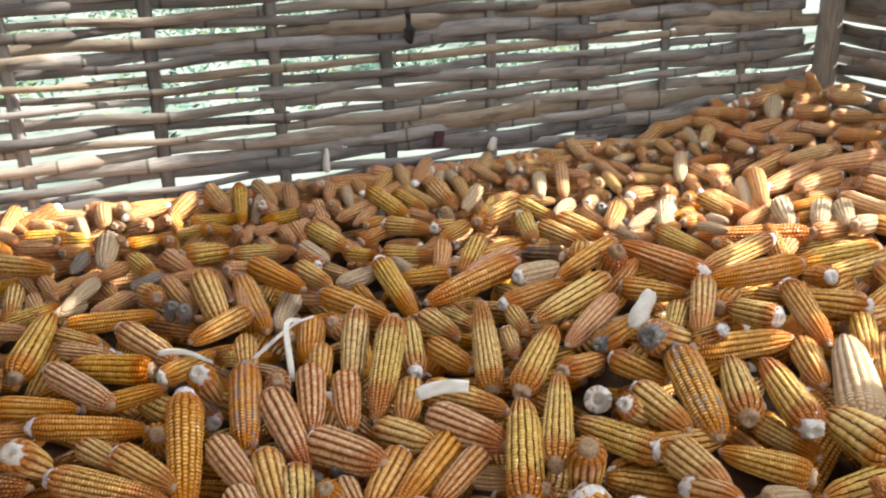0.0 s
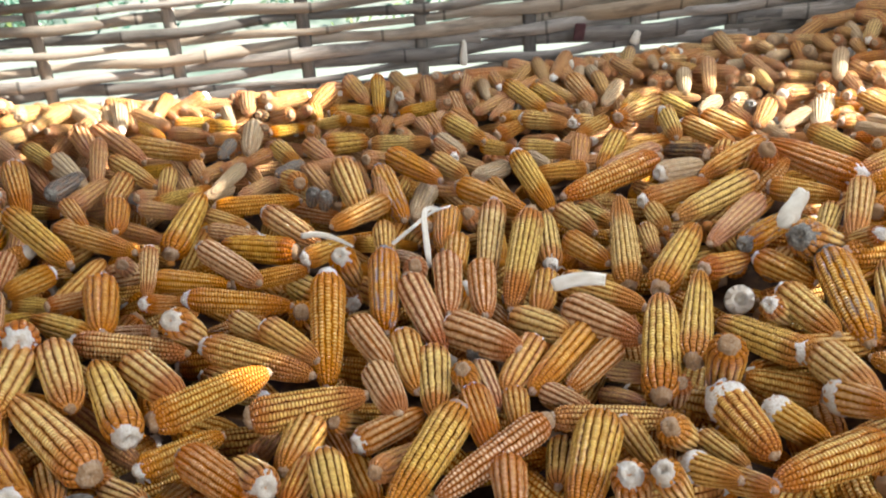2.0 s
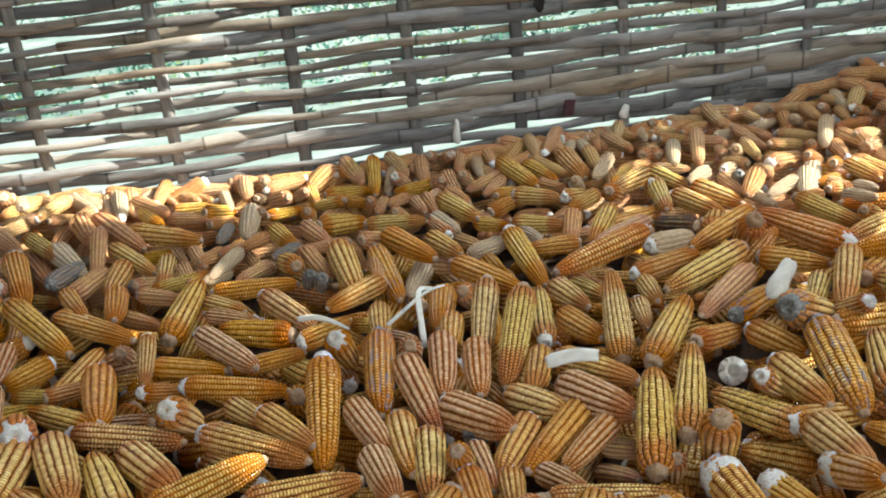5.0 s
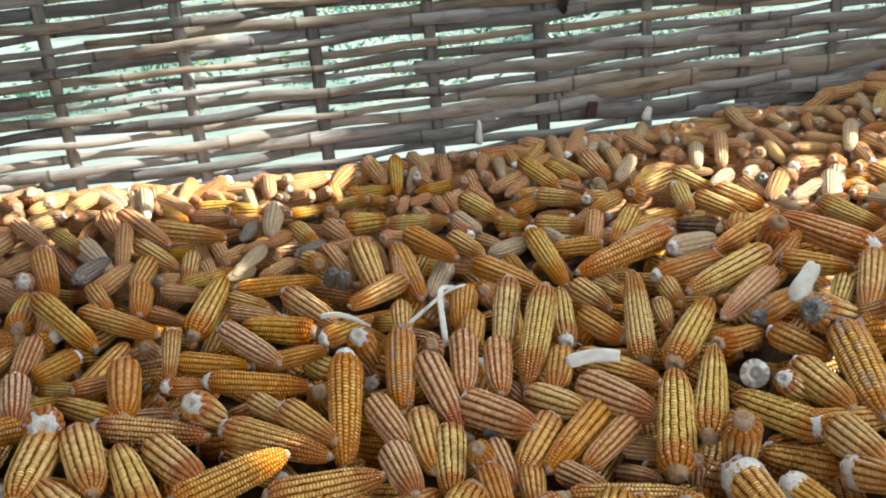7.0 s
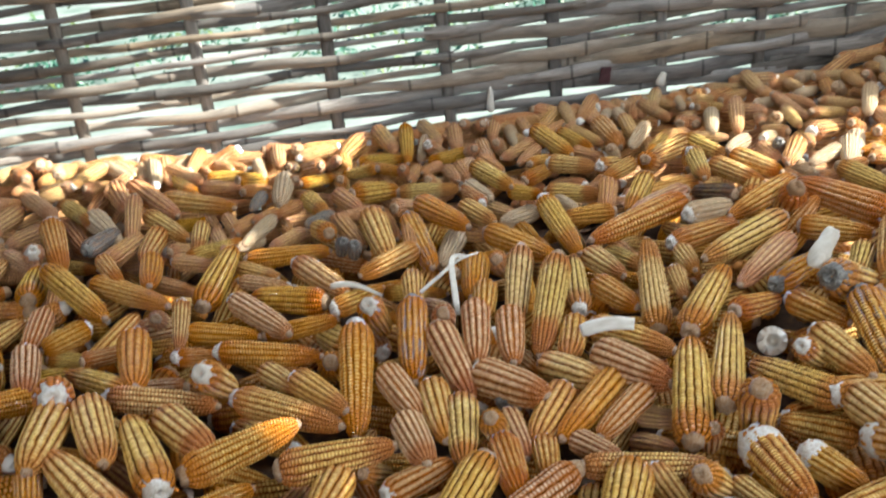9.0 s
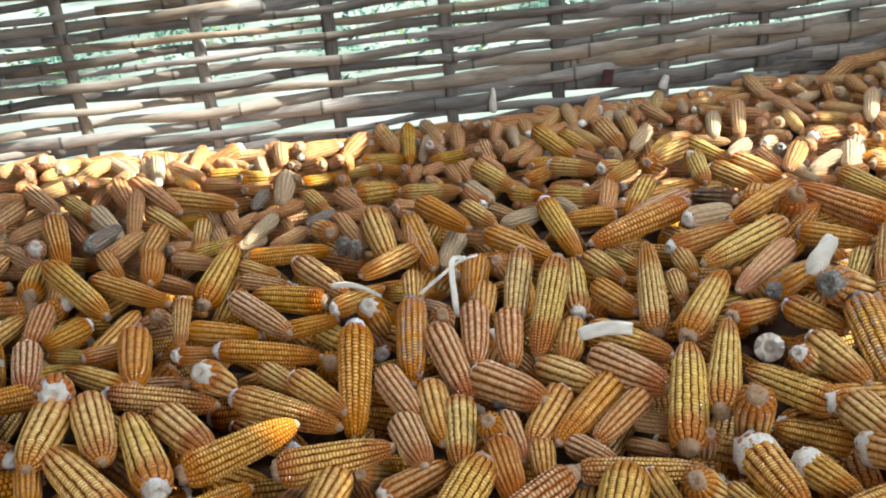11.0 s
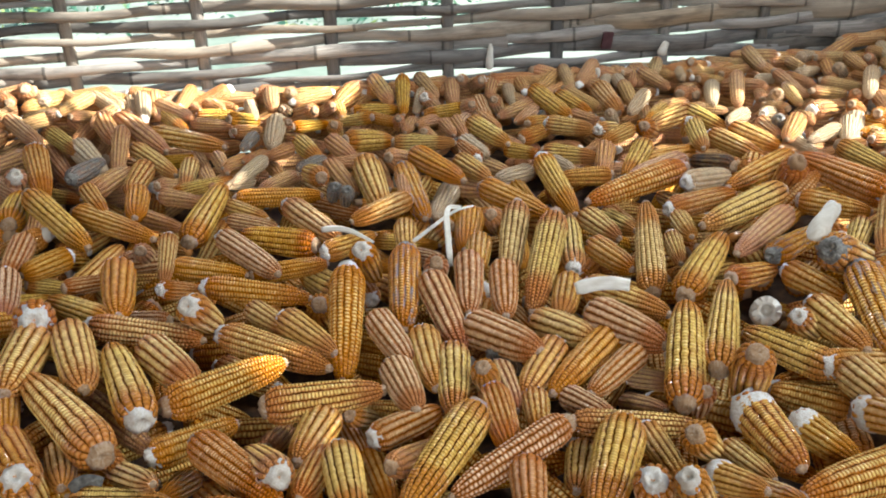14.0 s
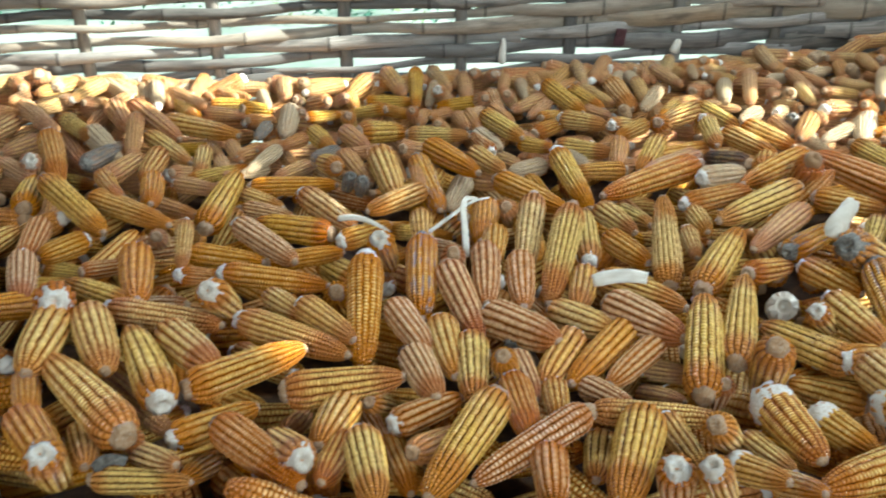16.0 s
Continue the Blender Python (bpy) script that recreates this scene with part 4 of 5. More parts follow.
ear(-0.576, 1.361, 0.570, 11, 1, 0.158, 0.037)
ear(-0.594, 1.588, 0.571, -53, 0, 0.126, 0.041, look=6)
ear(-0.497, 1.539, 0.570, -157, 0, 0.109, 0.029, look=4)
ear(-0.567, 1.519, 0.570, -107, 8, 0.088, 0.028, look=2)
ear(-0.533, 1.434, 0.585, 124, -14, 0.107, 0.040)
ear(-0.529, 1.602, 0.571, -51, 0, 0.122, 0.041, look=4)
ear(-0.485, 1.452, 0.571, -56, -1, 0.159, 0.038, look=4)
ear(-0.411, 1.391, 0.588, -64, -12, 0.169, 0.053)
ear(-0.437, 1.554, 0.537, -65, 0, 0.140, 0.036, look=4)
ear(-0.480, 1.377, 0.575, 115, -37, 0.096, 0.028, look=2)
ear(-0.453, 1.363, 0.575, 111, -38, 0.095, 0.028, look=2)
ear(-0.365, 1.621, 0.584, 6, 0, 0.127, 0.035, look=6)
ear(-0.487, 1.656, 0.570, 44, -12, 0.115, 0.047, look=6)
ear(-0.315, 1.493, 0.586, -46, -0, 0.173, 0.049)
ear(-0.399, 1.562, 0.572, 68, -21, 0.094, 0.038, look=4)
ear(-0.342, 1.401, 0.574, -64, -12, 0.170, 0.045, look=5)
ear(-0.357, 1.393, 0.585, -75, 0, 0.093, 0.029, look=4)
ear(-0.374, 1.296, 0.586, -126, 0, 0.130, 0.040)
ear(-0.482, 1.394, 0.536, -19, 0, 0.118, 0.035, look=7)
ear(-0.475, 1.240, 0.586, -43, 0, 0.171, 0.043, ragged=True)
ear(-0.607, 1.291, 0.571, -27, 0, 0.104, 0.030)
ear(-0.581, 1.247, 0.571, -17, 2, 0.102, 0.029, look=7)
ear(-0.518, 1.191, 0.572, 174, -0, 0.138, 0.048, look=6)
ear(-0.393, 1.170, 0.586, 50, -0, 0.098, 0.036, ragged=True)
ear(-0.342, 1.089, 0.596, 89, -52, 0.108, 0.042, ragged=True)
ear(-0.466, 1.099, 0.574, 28, -0, 0.117, 0.032)
ear(-0.309, 1.189, 0.587, -76, 0, 0.121, 0.038)
ear(-0.329, 1.275, 0.538, -2, 0, 0.115, 0.028, look=6)
ear(-0.277, 1.032, 0.595, -79, -14, 0.167, 0.047, look=5)
ear(-0.268, 1.159, 0.575, -51, 19, 0.095, 0.028, look=7)
ear(-0.246, 1.103, 0.581, 102, -47, 0.097, 0.037, look=7)
ear(-0.212, 0.981, 0.594, -65, -8, 0.161, 0.047, look=7)
ear(-0.192, 1.057, 0.593, -81, -4, 0.150, 0.045, look=7)
ear(-0.223, 1.257, 0.575, -85, 0, 0.141, 0.048)
ear(-0.277, 1.300, 0.544, 124, -42, 0.105, 0.040, look=6)
ear(-0.297, 1.443, 0.538, -93, 0, 0.138, 0.044, look=1)
ear(-0.279, 1.620, 0.571, 120, -0, 0.109, 0.034, look=7, ragged=True)
ear(-0.253, 1.524, 0.572, -50, 0, 0.119, 0.041)
ear(-0.267, 1.636, 0.571, -53, 0, 0.105, 0.039, look=1)
ear(-0.212, 1.681, 0.571, -39, 0, 0.101, 0.030, look=4)
ear(-0.172, 1.624, 0.572, -35, 7, 0.091, 0.033, look=6)
ear(-0.080, 1.612, 0.574, -9, 0, 0.111, 0.040, look=6)
ear(-0.091, 1.556, 0.575, -64, 9, 0.091, 0.028, look=1)
ear(-0.015, 1.589, 0.577, -92, 0, 0.144, 0.039, look=4)
ear(0.043, 1.587, 0.580, -104, -3, 0.163, 0.041, look=6)
ear(0.079, 1.541, 0.584, -135, 0, 0.145, 0.038, look=4)
ear(0.040, 1.416, 0.602, -139, -3, 0.219, 0.049)
ear(0.155, 1.427, 0.613, 45, -8, 0.115, 0.040, look=1, ragged=True)
ear(-0.050, 1.498, 0.577, -166, 0, 0.105, 0.037)
ear(-0.092, 1.411, 0.596, -65, -14, 0.173, 0.043, look=6, ragged=True)
ear(-0.185, 1.582, 0.538, -126, 6, 0.102, 0.039, look=1)
ear(-0.227, 1.623, 0.537, -40, 2, 0.092, 0.034, look=4)
ear(-0.158, 1.378, 0.576, -41, 0, 0.182, 0.046)
ear(-0.259, 1.517, 0.537, -47, 13, 0.109, 0.043, look=4)
ear(-0.157, 1.482, 0.540, -65, 0, 0.099, 0.040, ragged=True)
ear(-0.144, 1.176, 0.599, -89, -19, 0.176, 0.044, look=6)
ear(-0.141, 1.044, 0.595, -82, 0, 0.144, 0.043, look=7)
ear(-0.093, 1.115, 0.605, -96, -22, 0.191, 0.047, look=6)
ear(-0.059, 1.221, 0.585, 96, 7, 0.152, 0.038, look=6, ragged=True)
ear(-0.059, 1.054, 0.584, -94, 0, 0.109, 0.041, ragged=True)
ear(-0.192, 1.147, 0.591, -85, 0, 0.111, 0.040, ragged=True)
ear(-0.192, 1.353, 0.546, 84, -43, 0.097, 0.037, look=4)
ear(-0.016, 1.276, 0.587, -55, 0, 0.103, 0.041)
ear(0.012, 1.360, 0.553, -51, 7, 0.094, 0.040, look=6)
ear(0.001, 1.173, 0.589, -52, 0, 0.100, 0.040)
ear(0.052, 1.156, 0.617, 94, 23, 0.174, 0.043, look=6)
ear(0.092, 1.186, 0.600, -84, 0, 0.095, 0.030, ragged=True)
ear(0.108, 1.261, 0.602, -79, 4, 0.090, 0.033, ragged=True)
ear(0.142, 1.357, 0.602, 35, -0, 0.138, 0.041, ragged=True)
ear(0.124, 1.110, 0.617, 69, 4, 0.177, 0.047, look=6)
ear(0.176, 1.558, 0.589, 145, -7, 0.089, 0.040, look=3)
ear(0.251, 1.504, 0.600, -128, 0, 0.211, 0.044)
ear(0.365, 1.424, 0.629, 135, 4, 0.182, 0.058, ragged=True)
ear(0.452, 1.585, 0.595, -37, -14, 0.138, 0.039, look=6)
ear(0.194, 1.286, 0.627, -132, 0, 0.205, 0.045, look=6)
ear(0.324, 1.550, 0.563, 61, -9, 0.110, 0.033, look=2)
ear(0.216, 1.223, 0.617, -121, 0, 0.183, 0.040, look=4)
ear(0.331, 1.316, 0.623, -20, 0, 0.109, 0.041)
ear(0.314, 1.133, 0.629, 51, -29, 0.150, 0.054, look=5)
ear(0.339, 1.202, 0.626, -109, 0, 0.112, 0.034, look=6)
ear(0.253, 1.186, 0.619, 50, -0, 0.121, 0.038, look=5)
ear(0.382, 1.217, 0.642, -107, -5, 0.171, 0.040)
ear(0.367, 1.132, 0.638, 117, -34, 0.080, 0.028, ragged=True)
ear(0.262, 1.082, 0.614, -47, 0, 0.095, 0.039, ragged=True)
ear(0.268, 0.970, 0.619, -68, 0, 0.114, 0.043, ragged=True)
ear(0.236, 0.984, 0.609, 59, -38, 0.112, 0.031, ragged=True)
ear(0.318, 0.995, 0.627, -84, -13, 0.166, 0.053, look=5)
ear(0.189, 1.109, 0.608, 47, -12, 0.109, 0.036)
ear(0.135, 0.964, 0.614, 82, 11, 0.171, 0.044, look=6)
ear(-0.832, 1.053, 0.580, -120, 0, 0.081, 0.039, ragged=True)
ear(-0.823, 0.940, 0.593, -58, 0, 0.139, 0.043, look=7, ragged=True)
ear(-0.824, 1.045, 0.547, 36, -24, 0.079, 0.028, look=6)
ear(-0.827, 0.992, 0.551, 57, -17, 0.074, 0.028, look=6)
ear(-0.727, 0.994, 0.588, 55, -13, 0.076, 0.028, look=7)
ear(-0.654, 0.949, 0.609, -62, -0, 0.152, 0.050, ragged=True)
ear(-0.729, 1.156, 0.540, 48, -15, 0.084, 0.039, look=7)
ear(-0.580, 1.072, 0.578, -5, 0, 0.126, 0.037)
ear(-0.586, 0.997, 0.586, 58, -27, 0.081, 0.029, ragged=True)
ear(-0.475, 0.994, 0.594, 2, -4, 0.156, 0.036, ragged=True)
ear(-0.510, 0.899, 0.611, 92, -46, 0.107, 0.043, ragged=True)
ear(-0.409, 0.873, 0.585, -19, 0, 0.175, 0.043, ragged=True)
ear(-0.689, 0.907, 0.600, 161, -0, 0.124, 0.035, look=6)
ear(-0.708, 0.845, 0.627, 127, -24, 0.145, 0.052, ragged=True)
ear(-0.577, 0.871, 0.598, -2, -2, 0.163, 0.037, ragged=True)
ear(-0.641, 0.959, 0.557, -176, -2, 0.098, 0.028, look=7)
ear(-0.661, 0.744, 0.631, -73, 0, 0.125, 0.051)
ear(-0.607, 0.768, 0.626, -53, 0, 0.147, 0.049, ragged=True)
ear(-0.501, 0.786, 0.613, -40, 6, 0.136, 0.049, ragged=True)
ear(-0.227, 0.803, 0.599, -63, 4, 0.104, 0.044, look=7, ragged=True)
ear(-0.264, 0.902, 0.595, -56, 0, 0.128, 0.041, look=7)
ear(-0.210, 0.863, 0.598, -71, 0, 0.126, 0.043, ragged=True)
ear(-0.175, 0.823, 0.600, -79, 0, 0.131, 0.044, look=6, ragged=True)
ear(-0.443, 0.947, 0.582, -40, 6, 0.100, 0.035, ragged=True)
ear(-0.370, 0.897, 0.596, -38, 0, 0.120, 0.041, ragged=True)
ear(-0.396, 1.027, 0.549, 104, -42, 0.111, 0.042)
ear(-0.424, 1.121, 0.540, 135, -7, 0.134, 0.051, look=6)
ear(-0.328, 0.919, 0.604, -78, -21, 0.187, 0.050, ragged=True)
ear(-0.362, 1.118, 0.540, 122, -2, 0.093, 0.036, look=7, ragged=True)
ear(-0.128, 0.924, 0.596, -37, 7, 0.126, 0.052, look=7, ragged=True)
ear(-0.078, 0.879, 0.586, -104, 0, 0.118, 0.044, ragged=True)
ear(-0.027, 0.900, 0.588, -116, 0, 0.166, 0.043)
ear(0.009, 0.881, 0.589, -120, 0, 0.116, 0.036, look=7)
ear(-0.057, 0.974, 0.584, -39, 11, 0.105, 0.044)
ear(-0.118, 1.045, 0.546, -63, 12, 0.089, 0.033, look=7)
ear(0.021, 0.957, 0.603, -39, 2, 0.122, 0.054, look=7)
ear(0.021, 1.049, 0.590, -30, 0, 0.131, 0.045)
ear(0.087, 0.902, 0.611, 87, 13, 0.170, 0.048, look=6)
ear(-0.115, 0.836, 0.586, -70, 0, 0.095, 0.034, look=7, ragged=True)
ear(-0.136, 0.833, 0.593, 85, -55, 0.103, 0.032)
ear(-0.135, 0.940, 0.554, 87, -46, 0.100, 0.028, look=2)
ear(0.053, 0.915, 0.558, -52, 26, 0.086, 0.029, look=4)
ear(0.043, 0.858, 0.559, -54, 27, 0.087, 0.029, look=4)
ear(0.156, 0.863, 0.606, 82, -60, 0.130, 0.045)
ear(0.230, 0.893, 0.564, 164, -0, 0.091, 0.039)
ear(0.208, 0.937, 0.600, 143, -0, 0.119, 0.043, look=6)
ear(0.289, 0.921, 0.600, 24, -8, 0.111, 0.039, ragged=True)
ear(0.284, 0.851, 0.612, -72, 7, 0.107, 0.051)
ear(0.287, 0.804, 0.613, -65, 27, 0.091, 0.043, ragged=2)
ear(-0.533, 0.741, 0.620, 129, 0, 0.171, 0.047, look=6, ragged=True)
ear(-0.426, 0.771, 0.606, 45, -0, 0.150, 0.047)
ear(-0.568, 0.671, 0.624, 144, -0, 0.199, 0.051)
ear(-0.547, 0.727, 0.572, -33, 0, 0.158, 0.035, look=4)
ear(-0.637, 0.673, 0.614, -55, 6, 0.096, 0.032, ragged=True)
ear(-0.584, 0.607, 0.607, -41, 0, 0.130, 0.046)
ear(-0.538, 0.561, 0.622, 122, -55, 0.107, 0.038, ragged=True)
ear(-0.540, 0.615, 0.603, -55, 12, 0.095, 0.033)
ear(-0.510, 0.659, 0.574, 115, -47, 0.099, 0.028)
ear(-0.461, 0.615, 0.600, -36, 25, 0.109, 0.028, ragged=True)
ear(-0.463, 0.587, 0.596, 8, 0, 0.102, 0.028, look=6)
ear(-0.429, 0.685, 0.595, 44, -0, 0.100, 0.037, ragged=True)
ear(-0.360, 0.633, 0.607, -33, 0, 0.142, 0.043)
ear(-0.434, 0.645, 0.564, -84, 29, 0.086, 0.030)
ear(-0.311, 0.768, 0.600, 22, -0, 0.139, 0.046)
ear(-0.362, 0.745, 0.556, 93, -23, 0.087, 0.029, look=4)
ear(-0.308, 0.711, 0.590, -89, 11, 0.108, 0.047)
ear(-0.336, 0.645, 0.608, 131, -21, 0.107, 0.040, ragged=True)
ear(-0.290, 0.655, 0.591, -91, 6, 0.083, 0.035)
ear(-0.248, 0.632, 0.608, -67, 0, 0.108, 0.041, look=6, ragged=True)
ear(-0.271, 0.747, 0.553, -58, 3, 0.089, 0.028, look=7, ragged=True)
ear(-0.214, 0.753, 0.587, 43, -0, 0.091, 0.036, look=7, ragged=True)
ear(-0.277, 0.797, 0.555, 81, -40, 0.094, 0.028)
ear(-0.192, 0.697, 0.592, 63, -19, 0.090, 0.031, look=4)
ear(-0.232, 0.696, 0.557, -63, 0, 0.095, 0.032)
ear(-0.160, 0.679, 0.610, -106, -2, 0.171, 0.048, look=6)
ear(-0.111, 0.751, 0.606, -72, 0, 0.111, 0.039, ragged=True)
ear(-0.076, 0.787, 0.590, -81, 6, 0.087, 0.033, ragged=True)
ear(-0.021, 0.808, 0.590, -48, 12, 0.084, 0.032, look=7)
ear(0.030, 0.780, 0.593, 9, -4, 0.143, 0.031)
ear(-0.093, 0.687, 0.610, -137, -10, 0.151, 0.037, look=7)
ear(-0.072, 0.641, 0.614, -81, 4, 0.086, 0.038, ragged=True)
ear(-0.026, 0.740, 0.560, -93, 7, 0.087, 0.037, look=6)
ear(0.005, 0.681, 0.615, -99, 0, 0.149, 0.051, look=6)
ear(0.056, 0.733, 0.597, -65, 0, 0.089, 0.031, ragged=True)
ear(0.044, 0.655, 0.610, 78, -56, 0.110, 0.038, look=7, ragged=True)
ear(0.163, 0.760, 0.612, -68, 0, 0.114, 0.048, ragged=2)
ear(0.220, 0.776, 0.597, -52, 0, 0.084, 0.039, ragged=2)
ear(0.234, 0.702, 0.613, -150, 0, 0.138, 0.046)
ear(0.179, 0.777, 0.563, -32, 0, 0.090, 0.032)
ear(0.098, 0.745, 0.603, 63, -45, 0.109, 0.036)
ear(0.139, 0.729, 0.598, -60, 11, 0.078, 0.028, ragged=True)
ear(0.120, 0.677, 0.616, -51, 24, 0.079, 0.033, ragged=2)
ear(0.081, 0.646, 0.625, 63, -54, 0.111, 0.032, ragged=True)
ear(0.153, 0.660, 0.619, -66, 33, 0.083, 0.028, ragged=True)
ear(0.107, 0.866, 0.566, 87, -52, 0.100, 0.028, look=7)
ear(0.557, 2.052, 0.602, -104, -8, 0.159, 0.037, look=1)
ear(0.608, 2.026, 0.590, -72, 0, 0.119, 0.040)
ear(0.632, 1.954, 0.589, -80, -7, 0.154, 0.040)
ear(0.662, 1.894, 0.588, -98, -9, 0.135, 0.032, look=1)
ear(0.686, 1.875, 0.604, -100, -12, 0.163, 0.041)
ear(0.783, 1.948, 0.600, -141, -1, 0.234, 0.057)
ear(0.921, 1.971, 0.630, -161, 0, 0.201, 0.048)
ear(0.818, 1.884, 0.611, -144, 0, 0.166, 0.049, ragged=True)
ear(0.862, 2.060, 0.622, -151, -1, 0.189, 0.038, look=6)
ear(0.937, 1.825, 0.612, -63, 2, 0.105, 0.051)
ear(0.889, 1.776, 0.592, -59, 0, 0.144, 0.043)
ear(0.816, 1.855, 0.594, -142, 5, 0.116, 0.028, look=4, ragged=True)
ear(0.742, 1.842, 0.589, -149, 0, 0.119, 0.028)
ear(0.772, 1.809, 0.588, -162, 0, 0.109, 0.028)
ear(0.690, 1.724, 0.597, -101, 0, 0.122, 0.046, look=1)
ear(0.761, 1.716, 0.598, -114, 0, 0.128, 0.043, look=1)
ear(0.808, 1.711, 0.599, -107, 0, 0.124, 0.043, look=1)
ear(0.740, 1.738, 0.584, 48, -9, 0.113, 0.030)
ear(0.608, 1.831, 0.583, -66, -0, 0.156, 0.043)
ear(0.520, 1.828, 0.580, -61, 11, 0.086, 0.038)
ear(0.472, 1.807, 0.580, -105, -2, 0.151, 0.040, look=1)
ear(0.510, 1.756, 0.581, -67, 5, 0.084, 0.033)
ear(0.639, 1.750, 0.582, -140, 0, 0.116, 0.033, look=4)
ear(0.603, 1.650, 0.584, -180, 1, 0.238, 0.044)
ear(0.511, 1.467, 0.619, -144, -3, 0.203, 0.042, ragged=True)
ear(0.512, 1.368, 0.628, -161, 0, 0.188, 0.047)
ear(0.764, 1.668, 0.548, 4, 7, 0.160, 0.034, look=6)
ear(0.721, 1.531, 0.585, -161, 0, 0.189, 0.045, look=6)
ear(0.731, 1.469, 0.586, -155, 0, 0.188, 0.046)
ear(0.850, 1.690, 0.585, 41, -12, 0.136, 0.042, look=1)
ear(0.765, 1.668, 0.583, 30, -8, 0.115, 0.036, look=4)
ear(0.883, 1.672, 0.584, -77, 7, 0.089, 0.042)
ear(0.537, 1.203, 0.632, -87, -11, 0.158, 0.043, ragged=True)
ear(0.606, 1.286, 0.607, 160, -0, 0.121, 0.051, ragged=True)
ear(0.557, 1.384, 0.574, -65, 17, 0.080, 0.037)
ear(0.466, 1.226, 0.623, 123, -10, 0.094, 0.044, look=6, ragged=True)
ear(0.418, 1.130, 0.621, 12, -0, 0.160, 0.044)
ear(0.375, 1.010, 0.625, 83, 2, 0.147, 0.049, look=6)
ear(0.435, 0.996, 0.622, 95, 6, 0.151, 0.049, look=6, ragged=True)
ear(0.500, 1.086, 0.613, -96, 0, 0.123, 0.041)
ear(0.537, 1.034, 0.622, 78, 13, 0.166, 0.062, look=1)
ear(0.612, 1.167, 0.606, -109, 0, 0.148, 0.040, look=6)
ear(0.615, 1.108, 0.603, -113, 0, 0.151, 0.035, ragged=True)
ear(0.550, 1.268, 0.581, -122, 6, 0.105, 0.031)
ear(0.497, 0.915, 0.611, 104, -8, 0.128, 0.062, look=6)
ear(0.363, 0.862, 0.611, 149, -0, 0.108, 0.040)
ear(0.431, 0.970, 0.570, -59, 0, 0.103, 0.039, look=6)
ear(0.472, 0.842, 0.592, -160, 0, 0.119, 0.041, look=6)
ear(0.375, 0.817, 0.599, 41, -27, 0.115, 0.028, look=1)


placed_at.append((0.195, 1.03, 0.6, 0.1))   # room for the shelled cob

# ---- the rest of the heap ----
hr = random.Random(3)
near = {}
for x, y, z, ln in placed_at:
    near.setdefault((int(x // 0.1), int(y // 0.1)), []).append((x, y))


def inside(x, y, margin):
    d = Vector((x, y, 0)) - W0
    s, q = d.dot(ALONG), d.dot(INWARD)
    return S_LEFT + margin < s < S_RIGHT - margin and margin < q < Q_FRONT - margin


def scatter(cell, depth, seen_only, skip):
    """Ears laid at random, one to a cell, depth below the top of the heap."""
    out = []
    nx = int(5.5 / cell)
    for i in range(nx):
        for j in range(nx):
            x, y = -2.6 + (i + hr.uniform(0.1, 0.9)) * cell, -1.75 + (j + hr.uniform(0.1, 0.9)) * cell
            yaw, pitch = hr.uniform(0, 360), hr.gauss(0, 16)
            if hr.random() < 0.08:
                pitch = hr.choice((1, -1)) * hr.uniform(35, 70)
            ln, wd = min(0.20, max(0.10, hr.gauss(0.148, 0.022))), hr.gauss(0.043, 0.0035)
            half = 0.5 * ln * math.cos(radians(pitch))
            c, s = math.cos(radians(yaw)) * half, math.sin(radians(yaw)) * half
            if not (inside(x + c, y + s, 0.03) and inside(x - c, y - s, 0.03)):
                continue
            if skip and any((x - a) ** 2 + (y - b2) ** 2 < skip * skip for di in (-1, 0, 1) for dj in (-1, 0, 1) for a, b2 in near.get((int(x // 0.1) + di, int(y // 0.1) + dj), ())):
                continue
            if seen_only and (y < 0.35 or x < -2.0 or abs(x) > 0.35 + 0.62 * y):
                continue
            in_view = 0.35 < y and abs(x) < 0.35 + 0.62 * y
            out.append((x, y, heap_z(x, y) - depth - (0.036 if in_view and y < 1.7 else 0.026)  + hr.uniform(-0.012, 0.012), yaw, pitch, ln, wd))
    return out


spots = scatter(0.066, 0.0, False, 0.068) + scatter(0.082, 0.078, True, 0.0)
for layer in range(3):
    for k in range(66):
        s, q = -2.15 + 0.06 * k + hr.uniform(-0.02, 0.02), 0.045 + 0.012 * layer + hr.uniform(0, 0.03)
        p = W(s, q, 0)
        spots.append((p.x, p.y, heap_z(p.x, p.y) - 0.022 - 0.034 * layer + hr.uniform(-0.012, 0.012), WALL_TURN + hr.choice((0, 180)) + hr.gauss(0, 14), hr.gauss(0, 10), hr.uniform(0.11, 0.16), hr.gauss(0.042, 0.003)))
V, F, UV, MI, TONE, base = [], [], [], [], [], 0
# beyond 1.7 m the cobs take the pale hazed colour
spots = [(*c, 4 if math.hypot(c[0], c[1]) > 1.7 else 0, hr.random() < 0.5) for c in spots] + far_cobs
